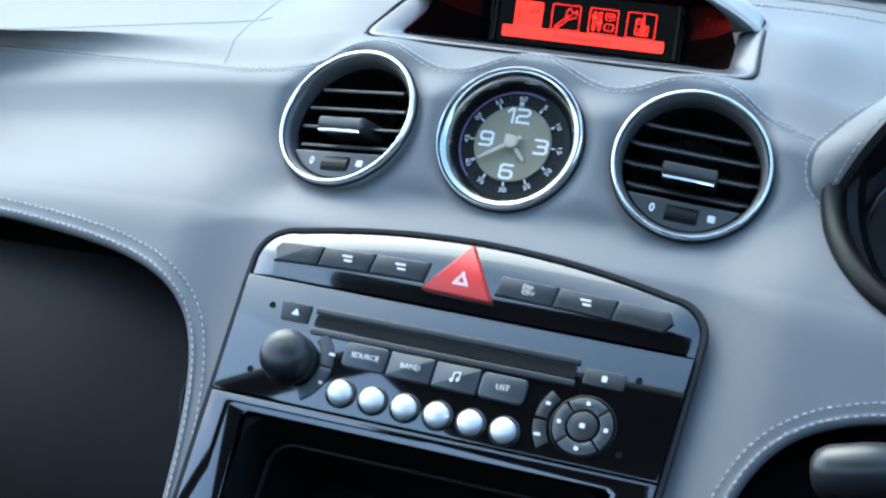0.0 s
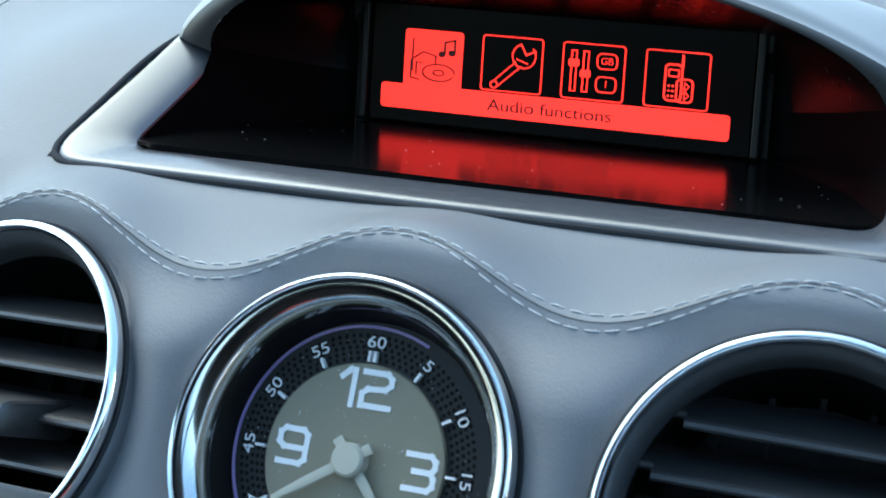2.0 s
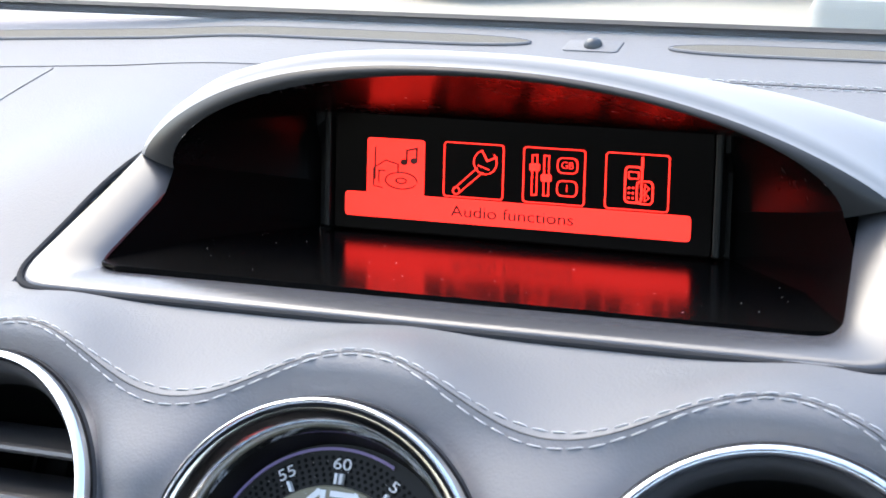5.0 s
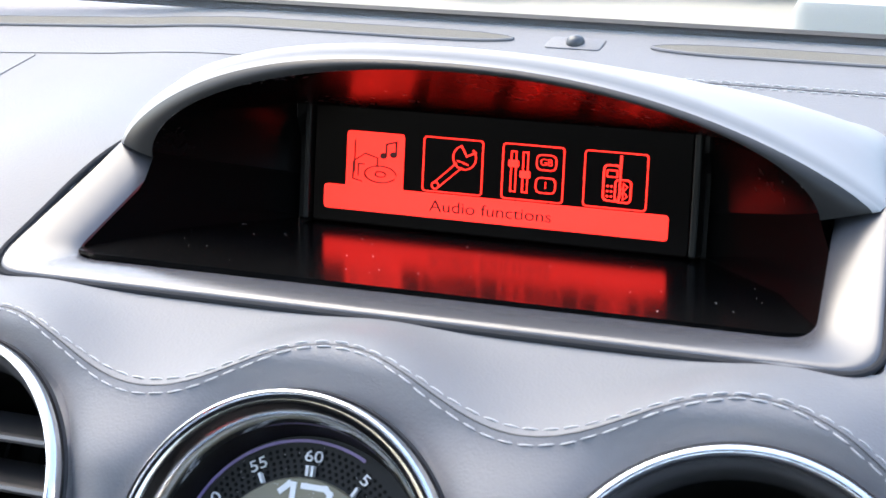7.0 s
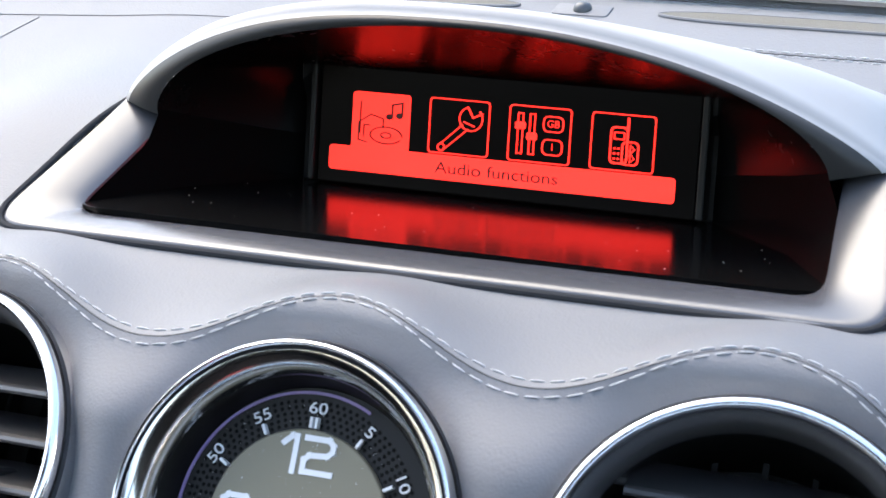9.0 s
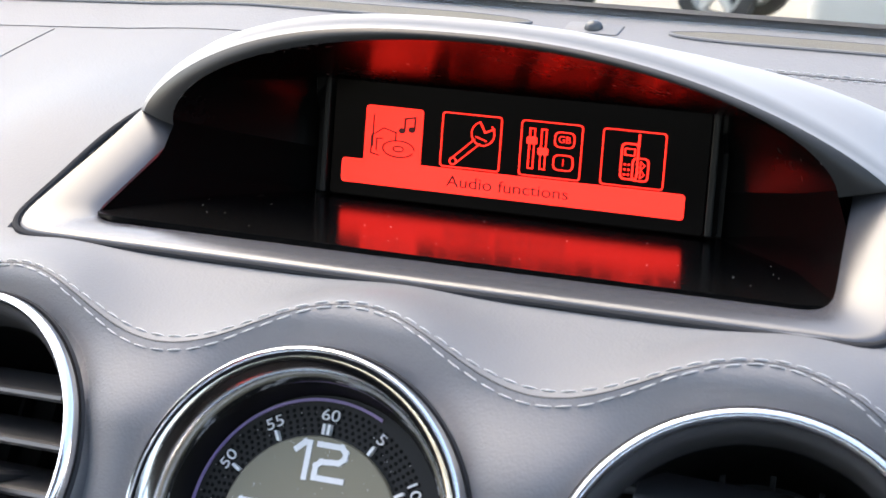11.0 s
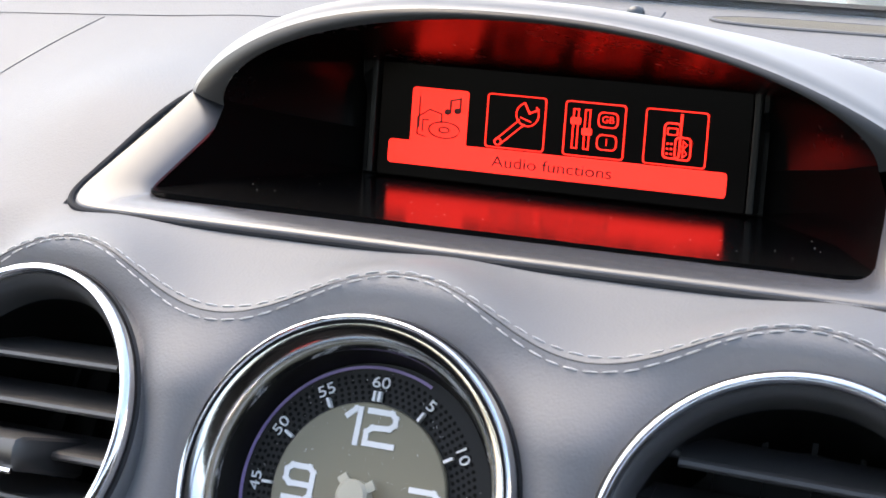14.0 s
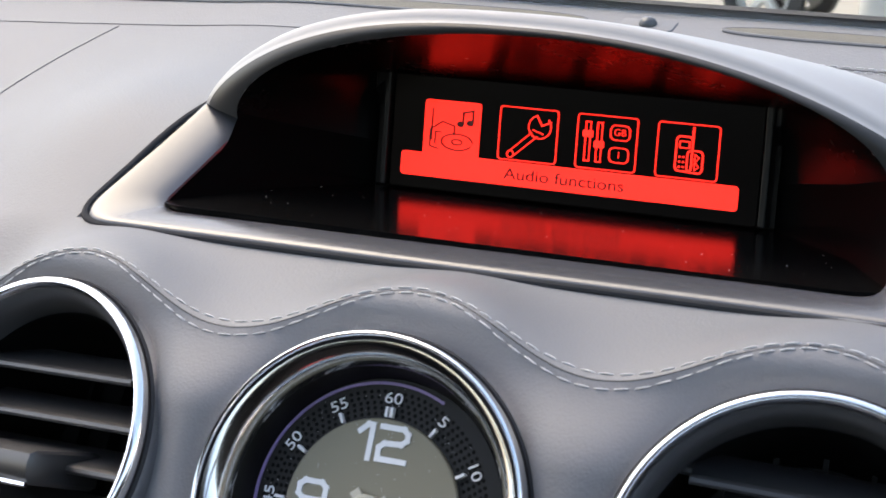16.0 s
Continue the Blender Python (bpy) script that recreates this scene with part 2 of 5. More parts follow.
def top_z(x, y):
    """Height of the dashboard top in its level frame: nearly flat, swelling round the display."""
    swell = 0.0105 * math.exp(-((y - 0.108) / 0.042) ** 2) * (1 - smooth01((abs(x) - 0.12) / 0.08))
    fall = 0.12 * max(0.0, abs(x) - 0.105) * smooth01((abs(x) - 0.105) / 0.05) * (1 - 0.6 * smooth01((y - 0.06) / 0.12))
    return 0.0238 - 0.0205 * (y - 0.055) + swell - fall


def under_display(x, y):
    """1 where the pad dips under the display's surround and visor, 0 clear of them."""
    half = 0.1074 - 0.153 * (y - 0.0573) if y < 0.112 else 0.0965 - 0.19 * (y - 0.112)
    return (1 - smooth01((abs(x - 0.001) - half + 0.0016) / 0.0016)) * smooth01((y - 0.0590 - 0.004 * x) / 0.0016) * (1 - smooth01((y - 0.160) / 0.006))


def pad_point(u, s):
    """The top pad at the distance s behind the seam."""
    p0 = TO_LEVEL @ fascia_point(u, seam_v(u) - 0.0001)
    y = p0.y + s + (0.030 - p0.y) * smooth01(s / 0.05)
    z = top_z(u, y) + (p0.z - top_z(u, p0.y)) * (1 - smooth01(s / 0.030)) - 0.004 * under_display(u, y)
    return TO_F @ Vector((u, y, z - 0.00016 * math.exp(-((s / 0.0009) ** 2))))


def on_pad(u, s, rise=0.0):
    """A point on the pad (s > 0) or on the fascia (s < 0), with a rise along the skin's normal."""
    at = (lambda a, b: pad_point(a, b)) if s >= 0 else (lambda a, b: fascia_point(a, seam_v(a) + b))
    p = at(u, s)
    n = (at(u + 0.001, s) - at(u - 0.001, s)).cross(at(u, s + 0.001 if s >= 0 else s) - at(u, s if s >= 0 else s - 0.001)).normalized()
    return p + n * rise, n


GLOVE_A, GLOVE_B, GLOVE_C, GLOVE_D = 0.013, 0.0013, 0.107, 0.05
KNEE_A, KNEE_B, KNEE_C = 0.030, 0.0016, 0.125


def glove_edge(u):
    """Console depth of the arched lower edge on the passenger's side."""
    return GLOVE_A + GLOVE_B / max(1e-4, -GLOVE_C - u) + GLOVE_D * (u + 0.2)


def knee_edge(u):
    return KNEE_A + KNEE_B / max(1e-4, u - KNEE_C)


def open_below(u, v):
    d = HINGE_V - v
    if u < -0.108 and d > glove_edge(u):
        return True
    if u > 0.126 and d > knee_edge(u):
        return True
    past = max(0.0, abs(u - 0.008) - 0.0905)
    return past < 0.018 and d > 0.012 + 0.7 * (0.018 - math.sqrt(max(0.0, 0.018 ** 2 - past ** 2)))


def in_ring(u, v):
    return any(math.hypot(u - cu, v - cv) < r - 0.001 for cu, cv, r in CENTRES)


def in_gauges(u, v):
    return math.hypot(0.95 * (u - 0.240), v - 0.010) < 0.073


def in_display(u, v, w):
    q = TO_LEVEL @ Vector((u, v, w))
    half = 0.1025 - 0.155 * (q.y - 0.064) if q.y < 0.112 else 0.0945 - 0.20 * (q.y - 0.112)
    return abs(q.x - 0.001) < half and 0.0625 + 0.004 * q.x < q.y < 0.155


def skin(at, us, ts, drop):
    bm = bmesh.new()
    grid = [[at(u, t) for t in ts] for u in us]
    vs = [[bm.verts.new(p) for p in row] for row in grid]
    for i in range(len(us) - 1):
        for j in range(len(ts) - 1):
            c = (grid[i][j] + grid[i + 1][j + 1]) / 2
            if not drop(c.x, c.y, c.z):
                bm.faces.new((vs[i][j], vs[i + 1][j], vs[i + 1][j + 1], vs[i][j + 1]))
    bmesh.ops.delete(bm, geom=[v for v in bm.verts if not v.link_faces], context="VERTS")
    return bm


def spread(a, b, step):
    n = max(1, round((b - a) / step))
    return [a + (b - a) * i / n for i in range(n + 1)]


dash = thing("dashboard", FASCIA, "grey stitched leather dashboard with a curved top pad", "dashboard", kind="structure")
US = spread(-0.75, -0.3, 0.012)[:-1] + spread(-0.3, -0.14, 0.003)[:-1] + spread(-0.14, 0.16, 0.0013)[:-1] + spread(0.16, 0.45, 0.006)
FT = [-0.36 + 0.36 * (1 - (1 - i / 190) ** 1.25) for i in range(191)]


def fascia_row(u, t):
    """t runs from -0.36 at the foot to 0 at the seam."""
    top = seam_v(u) - 0.0001
    v = top + t * (top + 0.30) / 0.36
    p = fascia_point(u, v)
    p.z -= 0.00016 * math.exp(-(((top - v) / 0.0009) ** 2))
    return p


part("lower_fascia", skin(fascia_row, US, FT, lambda u, v, w: in_ring(u, v) or open_below(u, v) or in_gauges(u, v)), LEATHER, dash)
ST = [0.0001 + PAD_END * (i / 150) ** 1.5 for i in range(151)]
part("top_pad", skin(pad_point, US, ST, lambda u, v, w: in_display(u, v, w) or in_ring(u, v) or in_gauges(u, v)), LEATHER, dash)


def stitches(name, at, us, length=0.0035, gap=0.0008, rad=0.00021, parent=dash, thread=None):
    """A row of single stitches along a line on the skin: at(u) gives point and normal."""
    bm = bmesh.new()
    walkway = [at(u) for u in us]
    dist, k = 0.0, 0
    marks = [0.0]
    for (p, _), (q, _) in zip(walkway, walkway[1:]):
        marks.append(marks[-1] + (q - p).length)
    total = marks[-1]
    s = 0.0
    ps = np.array([p for p, _ in walkway])
    ns = np.array([n for _, n in walkway])

    def spot(d):
        return (Vector([np.interp(d, marks, ps[:, i]) for i in range(3)]), Vector([np.interp(d, marks, ns[:, i]) for i in range(3)]).normalized())
    rng = random.Random(3)
    while s + length < total:
        rows = []
        jog = rng.uniform(-0.00015, 0.00015)
        for f, r, h in ((0.0, 0.3, -0.3), (0.15, 0.85, 0.5), (0.5, 1.0, 1.0), (0.85, 0.85, 0.5), (1.0, 0.3, -0.3)):
            p, n = spot(s + f * length)
            q, _ = spot(min(total, s + f * length + 0.0004))
            d = (q - p).normalized() if (q - p).length > 1e-7 else Vector((1, 0, 0))
            side = n.cross(d).normalized()
            c = p + n * rad * h + side * jog
            rows.append([bm.verts.new(c + side * (rad * r * math.cos(a)) + n * (rad * r * math.sin(a))) for a in (0, 1.05, 2.09, 3.14, 4.19, 5.24)])
        for a, b in zip(rows, rows[1:]):
            for j in range(6):
                bm.faces.new((a[j], a[(j + 1) % 6], b[(j + 1) % 6], b[j]))
        bm.faces.new(rows[0][::-1])
        bm.faces.new(rows[-1])
        s += length + gap + rng.uniform(-0.0002, 0.0002)
    return tagged(part(name, bm, thread or THREAD, parent), kind="stuff")


SEAM_US = spread(-0.60, 0.150, 0.002)


def dip(u):
    """0 where the seam peaks over a hole, 1 between the holes."""
    return 0.5 - 0.5 * math.cos(2 * math.pi * (u - 0.0005) / 0.0875) if abs(u) < 0.13 else 0.6


stitches("seam_stitching", lambda u: on_pad(u, 0.0010 + 0.0013 * dip(u)), SEAM_US)
stitches("seam_stitching", lambda u: on_pad(u, -0.0007 - 0.0013 * dip(u)), SEAM_US)


def strip(name, line, width, mat, rise=0.00025):
    """A narrow dark joint lying in the skin."""
    bm = bmesh.new()
    rows = []
    for i, (u, s) in enumerate(line):
        p, n = on_pad(u, s, rise)
        a, _ = on_pad(*line[max(0, i - 1)], rise)
        b, _ = on_pad(*line[min(len(line) - 1, i + 1)], rise)
        side = n.cross(b - a).normalized() * width / 2
        rows.append((bm.verts.new(p - side - n * 0.0006), bm.verts.new(p - side), bm.verts.new(p + side), bm.verts.new(p + side - n * 0.0006)))
    for a, b in zip(rows, rows[1:]):
        for j in range(3):
            bm.faces.new((a[j], b[j], b[j + 1], a[j + 1]))
    return part(name, bm, mat, dash)


def line(u0, s0, u1, s1, bow=0.0, n=40):
    return [(u0 + (u1 - u0) * i / n + bow * math.sin(math.pi * i / n), s0 + (s1 - s0) * i / n) for i in range(n + 1)]


FLAP = material("leather_flap_edge", (0.142, 0.145, 0.153), 0.6, vary=0.1, spec=0.3)
SEAM = material("seam_crease", (0.045, 0.046, 0.049), 0.7, vary=0.2, spec=0.2)
strip("seam_joint", [(u, 0.0002) for u in SEAM_US], 0.00032, SEAM, 0.0001)
strip("flap_joint", line(-0.180, 0.002, -0.176, 0.155, -0.010), 0.0003, FLAP)
strip("flap_joint", line(-0.45, 0.036, -0.177, 0.060), 0.0004, FLAP)
strip("flap_joint", line(-0.45, 0.153, -0.085, 0.158), 0.0003, FLAP)
strip("rear_joint", line(0.02, 0.1606, 0.44, 0.157), 0.0006, FOLD)
stitches("rear_stitching", lambda u: on_pad(u, 0.1620 - 0.009 * (u - 0.02)), spread(0.02, 0.44, 0.004), 0.0028, 0.0007, 0.00019)
stitches("rear_stitching", lambda u: on_pad(u, 0.1592 - 0.009 * (u - 0.02)), spread(0.02, 0.44, 0.004), 0.0028, 0.0007, 0.00019)


# ---- rolled lower edges with their stitching ----
def edge_line(side):
    pts = []
    for i in range(90):
        if side < 0:
            k = -GLOVE_C - 0.0035 - 0.50 * (i / 89) ** 3
            d = glove_edge(k)
        else:
            k = KNEE_C + 0.006 + 0.25 * (i / 89) ** 2
            d = knee_edge(k)
        if d < 0.20:
            pts.append((k, HINGE_V - d))
    return pts


for side in (-1, 1):
    path = edge_line(side)
    bm = bmesh.new()
    tube(bm, [fascia_point(u, v) - Vector((0, 0, 0.0030)) for u, v in path], 0.0034, 10)
    part("rolled_edge", bm, LEATHER, dash)

    def edge_at(i, off, path=path, side=side):
        (u, v), (a, b) = path[int(i)], path[min(len(path) - 1, int(i) + 1)]
        (c, e) = path[max(0, int(i) - 1)]
        t = Vector((a - c, b - e)).normalized()
        n = Vector((-t.y, t.x)) * (-side)
        n = n if n.y > 0 else -n
        return fascia_point(u + n.x * off, v + n.y * off) + Vector((0, 0, 0.0006)), Vector((0, 0, 1))
    stitches("edge_stitching", lambda i, e=edge_at: e(i, 0.0002), range(len(path)), 0.0026, 0.0014, 0.00045, thread=EDGETHREAD)
    stitches("edge_stitching", lambda i, e=edge_at: e(i, 0.0060), range(len(path)), 0.0026, 0.0014, 0.00045, thread=EDGETHREAD)

# ---- defroster slots, sun sensor and the strip along the windscreen ----
def slot(u0, u1, s, name):
    """A long rounded grille let into the pad."""
    bm = bmesh.new()
    for r0, r1, up in ((0.0030, 0.0022, 0.0010),):
        n = 40
        ring = []
        for i in range(n + 1):
            ring.append((u0 + (u1 - u0) * (0.5 - 0.5 * math.cos(math.pi * i / n)), 1))
        outline = [(u, s + r0 * min(1, math.sqrt(max(0, 1 - max(0, 1 - min(u - u0, u1 - u) / 0.026) ** 2)))) for u, _ in ring]
        lower = [(u, 2 * s - t) for u, t in outline]
        a = [bm.verts.new(on_pad(u, t, 0.0006)[0]) for u, t in outline]
        b = [bm.verts.new(on_pad(u, t, 0.0006)[0]) for u, t in lower]
        for i in range(n):
            bm.faces.new((a[i], a[i + 1], b[i + 1], b[i]))
    bmesh.ops.remove_doubles(bm, verts=bm.verts, dist=1e-6)
    return bm


SLOT = material("beige_grille_cloth", (0.13, 0.122, 0.10), 0.8, vary=0.2, scale=200, bump=0.4, bump_scale=2500)
for u0, u1 in ((-0.42, -0.029), (0.0125, 0.36)):
    g = thing("defroster_grille", FASCIA, "narrow dull beige defroster grille let into the dashboard top", "grille", "defroster grilles")
    part("grille_bed", slot(u0, u1, 0.1805, "bed"), SLOT, g)
    bm = bmesh.new()
    for way in (-1, 1):
        us = [u0 + (u1 - u0) * (0.5 - 0.5 * math.cos(math.pi * i / 60)) for i in range(61)]
        tube(bm, [on_pad(u, 0.1805 + way * 0.0031 * math.sqrt(max(0.0, 1 - max(0.0, 1 - min(u - u0, u1 - u) / 0.026) ** 2)), 0.0003)[0] for u in us], 0.0005, 6)
    part("grille_rim", bm, LEATHER, g)

p, n = on_pad(-0.0098, 0.1800)
sensor = thing("sun_sensor", FASCIA @ Matrix.Translation(p) @ n.to_track_quat("Z", "Y").to_matrix().to_4x4(), "small dark domed light sensor on its square base", "sensor")
bm = bmesh.new()
prism(bm, rrect(0.0165, 0.0075, 0.0012), -0.001, 0.0004, 0.0003)
part("base", bm, LEATHER, sensor)
bm = bmesh.new()
lathe(bm, [(0.0027, 0.0002), (0.0026, 0.0010), (0.0022, 0.0018), (0.0013, 0.0024), (0.0, 0.0026)], 24)
part("dome", bm, RING_GREY, sensor, "dark smoked dome")


# ---- multifunction display: surround, visor, well and screen ----
display = thing("dashboard_display", RAKE, "red dot-matrix dashboard display under a silver-grey visor", "display")


def rail(mid, half_low, half_high, v_low, v_high, r, slope):
    """Open line down the left arm, along the sloping foot and up the right arm, with rounded corners."""
    c = [(mid - half_high, v_high), (mid - half_low, v_low - slope * half_low), (mid + half_low, v_low + slope * half_low), (mid + half_high, v_high)]
    pts = []
    for i in range(3):
        a, b = Vector(c[i]), Vector(c[i + 1])
        n = 10 if i != 1 else 40
        d = (b - a).normalized()
        a2 = a + d * r if i else a
        b2 = b - d * r if i < 2 else b
        pts += [tuple(a2 + (b2 - a2) * k / n) for k in range(n + 1)]
        if i < 2:
            e = (Vector(c[i + 2]) - b).normalized()
            pts += [tuple(b - d * r * (1 - f / 8) ** 2 + e * r * (f / 8) ** 2) for f in range(1, 8)]
    return pts


def plate_z(y):
    """The surround lies almost level, rising a little towards the windscreen."""
    return 0.028 + 0.13 * (y - 0.061)


def pad_w(u, v):
    """Height of the leather pad in the fascia's frame."""
    lo, hi = 0.0, 0.19
    for _ in range(22):
        m = (lo + hi) / 2
        lo, hi = (m, hi) if pad_point(u, m).y < v else (lo, m)
    return pad_point(u, lo).z


outer = rail(0.0010, 0.1075, 0.0985, 0.0573, 0.116, 0.011, 0.004)
inner = rail(0.0010, 0.0908, 0.0856, 0.0696, 0.1120, 0.007, 0.008)
bm = bmesh.new()
rows = []
for (x, y), (a, c) in zip(outer, inner):
    col = []
    for f, dz in ((-0.004, -0.006), (-0.003, -0.0016), (0.0, -0.0011), (0.03, -0.0006), (0.07, -0.00035), (0.12, -0.00030), (0.2, -0.00045), (0.34, -0.0008), (0.48, -0.0012), (0.62, -0.0017), (0.76, -0.0023), (0.88, -0.0029), (0.96, -0.0035), (1.0, -0.0039), (1.004, -0.0046)):
        px, py = x + (a - x) * f, y + (c - y) * f
        col.append(bm.verts.new((px, py, plate_z(py) + dz)))
    rows.append(col)
for a, c in zip(rows, rows[1:]):
    for k in range(len(a) - 1):
        bm.faces.new((a[k], a[k + 1], c[k + 1], c[k]))
part("surround", bm, SILVER, display, "satin silver-grey surround")
bm = bmesh.new()
tube(bm, [(x, y, top_z(x, y) + 0.0004 - 0.0006 * smooth01((y - 0.066) / 0.02)) for x, y in rail(0.0010, 0.1080, 0.0989, 0.0567, 0.116, 0.011, 0.004)], 0.0009, 8)
part("gasket", bm, GROOVE, display)

NA = 96


def arch(s, half, tall, a, b, skew, y, lean, z):
    """A flattened arch standing on two feet, s from -1 over the crown to 1."""
    th = math.pi * (1 + s) / 2
    c, h = -math.cos(th), tall * max(0.0, math.sin(th)) ** b
    return Vector((math.copysign(abs(c) ** a, c) * half + skew * h, y + lean * h, z + h))


def rim_point(s):
    """The visor's front rim."""
    return arch(s, 0.0972, 0.0302, 0.8215, 1.726, -0.236, 0.1098, -0.05, 0.0343)


def lip_point(s):
    """The inner line where the rim has turned under and the black lining begins."""
    return arch(s, 0.0850, 0.0293, 1.0146, 1.048, -0.036, 0.1047, 0.05, 0.0337)


def shell_point(s, r):
    """The shell behind the rim, r from 0 at the rim to 1 where it dies into the pad."""
    e = rim_point(s)
    y = e.y + 0.062 * r
    half = 1 - 0.10 * r - 0.16 * max(0.0, (r - 0.6) / 0.4) ** 3
    grow = 0.023 * smooth01(r / 0.05) * (1 - r)
    x = e.x * (half + 0.6 * grow)
    full = 0.0302 * (max(0.0, e.z - 0.0343) / 0.0302) ** (1 - 0.55 * smooth01(r / 0.45))
    h = full * (1 - r ** 1.35 + 3.6 * grow)
    base = 0.0343 * (1 - smooth01(r / 0.12)) + (top_z(x, y) + 0.0012) * smooth01(r / 0.12)
    return Vector((x, y, base + h))


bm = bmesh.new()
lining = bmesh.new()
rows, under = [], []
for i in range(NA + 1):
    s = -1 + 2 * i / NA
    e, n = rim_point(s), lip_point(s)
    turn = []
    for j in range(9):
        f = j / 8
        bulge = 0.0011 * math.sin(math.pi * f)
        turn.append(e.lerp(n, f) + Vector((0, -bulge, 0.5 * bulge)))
    # the turned-under band gets a dark colour that stands for its shade
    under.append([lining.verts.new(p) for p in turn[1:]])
    col = [bm.verts.new(p) for p in turn[1::-1]]
    for r in (0.008, 0.02, 0.035, 0.055, 0.08, 0.12, 0.17, 0.24, 0.32, 0.4, 0.5, 0.6, 0.68, 0.76, 0.83, 0.89, 0.95, 1.0):
        col.append(bm.verts.new(shell_point(s, r)))
    rows.append(col)
for target, net in ((bm, rows), (lining, under)):
    for a, b in zip(net, net[1:]):
        for j in range(len(a) - 1):
            target.faces.new((a[j], a[j + 1], b[j + 1], b[j]))
part("visor", bm, SILVER_LIT, display, "curved silver-grey visor")
joint = [shell_point(-1, r / 20) for r in range(3, 20)] + [shell_point(s / 20, 1.0) for s in range(-20, 21)] + [shell_point(1, r / 20) for r in range(19, 2, -1)]
bm = bmesh.new()
tube(bm, [Vector((p.x * 1.006, p.y, top_z(p.x * 1.006, p.y) + 0.0002)) for p in joint], 0.0006, 6)
part("visor_joint", bm, GROOVE, display)
part("lining", lining, RIM_SHADE, display, "turned-under rim with its shade coloured in as dark grey")

# the black well behind the opening
SCREEN_X, SCREEN_Y, SCREEN_Z, SCREEN_TILT = -0.0066, 0.1297, 0.0045, radians(66)
bm = bmesh.new()
low = [(0.0914, 0.0690), (0.0906, 0.0780), (0.0886, 0.0900), (0.0870, 0.1000)]
prof = [Vector((0.001 + a, y, plate_z(y) - 0.0042)) for a, y in low]
prof += [lip_point(1 - i / 24) + Vector((0, 0.0002, -0.0001)) for i in range(49)]
prof += [Vector((0.001 - a, y, plate_z(y) - 0.0042)) for a, y in low[::-1]]
cols = [[], [], []]
for q in prof:
    up = min(0.0288, max(0.0, q.z - 0.0288) * 1.6)
    sq = Vector((SCREEN_X + max(-0.0560, min(0.0560, (q.x + 0.002) * 0.78)), SCREEN_Y + 0.0030 - 0.0034 * smooth01((up - 0.018) / 0.008) + up * 0.445, SCREEN_Z - 0.0012 + up))
    mid = (q + sq) / 2
    mid.x += 0.0050 * (1 if q.x > 0 else -1) * smooth01((abs(q.x) - 0.05) / 0.04)
    sink = Vector((0, 0, -0.003 if q is prof[0] or q is prof[-1] else 0.0))
    for c, p in zip(cols, (q, mid, sq)):
        c.append(p + sink)
bm.free()
spans = {"well_ceiling": (len(low) + 1, len(low) + 47), "well_side": (0, len(low) + 1), "well_side.001": (len(low) + 47, len(prof) - 1)}
for nm, (i0, i1) in spans.items():
    bm = bmesh.new()
    grid = [[bm.verts.new(r[i]) for i in range(i0, i1 + 1)] for r in cols]
    for r0, r1 in zip(grid, grid[1:]):
        for i in range(i1 - i0):
            bm.faces.new((r0[i], r0[i + 1], r1[i + 1], r1[i]))
    part(nm.split(".")[0], bm, WELLBLACK if nm == "well_ceiling" else WELLSIDE, display, "black inside of the visor" if nm == "well_ceiling" else "")
bm = bmesh.new()
bm.faces.new([bm.verts.new(p + Vector((0, 0.0002, 0))) for p in cols[2]])
part("well_back", bm, BLACK, display, smooth=False)


def floor_z(y):
    return 0.0266 - 0.379 * (y - 0.070)


bm = bmesh.new()
c = [(-0.0905, 0.0752), (-0.0880, 0.0706), (-0.0830, 0.0688), (0.0840, 0.0698), (0.0895, 0.0716), (0.0922, 0.0764), (0.0600, SCREEN_Y + 0.003), (-0.0735, SCREEN_Y + 0.003)]
lo = [bm.verts.new((x, y, floor_z(y) - 0.002)) for x, y in c]
hi = [bm.verts.new((x, y, floor_z(y))) for x, y in c]
bm.faces.new(hi)
bm.faces.new(lo[::-1])
for i in range(len(c)):
    bm.faces.new((lo[i], lo[(i + 1) % len(c)], hi[(i + 1) % len(c)], hi[i]))
part("well_floor", bm, FLOORBLACK, display, "polished black floor with a little dust", smooth=False)
rng = random.Random(5)
bm = bmesh.new()
for _ in range(45):
    x, y, r = rng.uniform(-0.078, 0.078), rng.uniform(0.074, 0.118), rng.uniform(0.00005, 0.00014)
    lathe(bm, [(r, 0), (r * 0.7, r * 0.6), (0, r * 0.8)], 5, Matrix.Translation((x, y, floor_z(y) + 0.00003)))
tagged(part("dust", bm, WHITE, display), kind="stuff")

# the screen: local x across, y up, z towards the seats
SL = Matrix.Translation((SCREEN_X, SCREEN_Y, SCREEN_Z)) @ Matrix.Rotation(SCREEN_TILT, 4, "X") @ Matrix.Diagonal((0.933, 0.90, 0.933, 1))


def lcd(name, bm, mat, parent, label=""):
    bm.transform(SL)
    return part(name, bm, mat, parent, label, smooth=False)


bm = bmesh.new()
prism(bm, rrect(0.1100, 0.0345, 0.0012, 0.001, 0.0172), -0.004, 0.0, 0.0004)
screen = lcd("screen", bm, LCD_BACK, display, "dark glass with lit red menu")
for x in (-0.0556, 0.0576):
    bm = bmesh.new()
    prism(bm, rrect(0.0022, 0.0350, 0.0008, x, 0.0176), -0.004, 0.0016, 0.0006)
    lcd("screen_frame", bm, BLACK, display)

BAR_Y, BAR_H, BAR_W = 0.0075, 0.0071, 0.1007
ICON_X = [-0.0350 + 0.0234 * i for i in range(4)]
ICON_W, ICON_Y0, ICON_Y1 = 0.0175, 0.0116, 0.0270


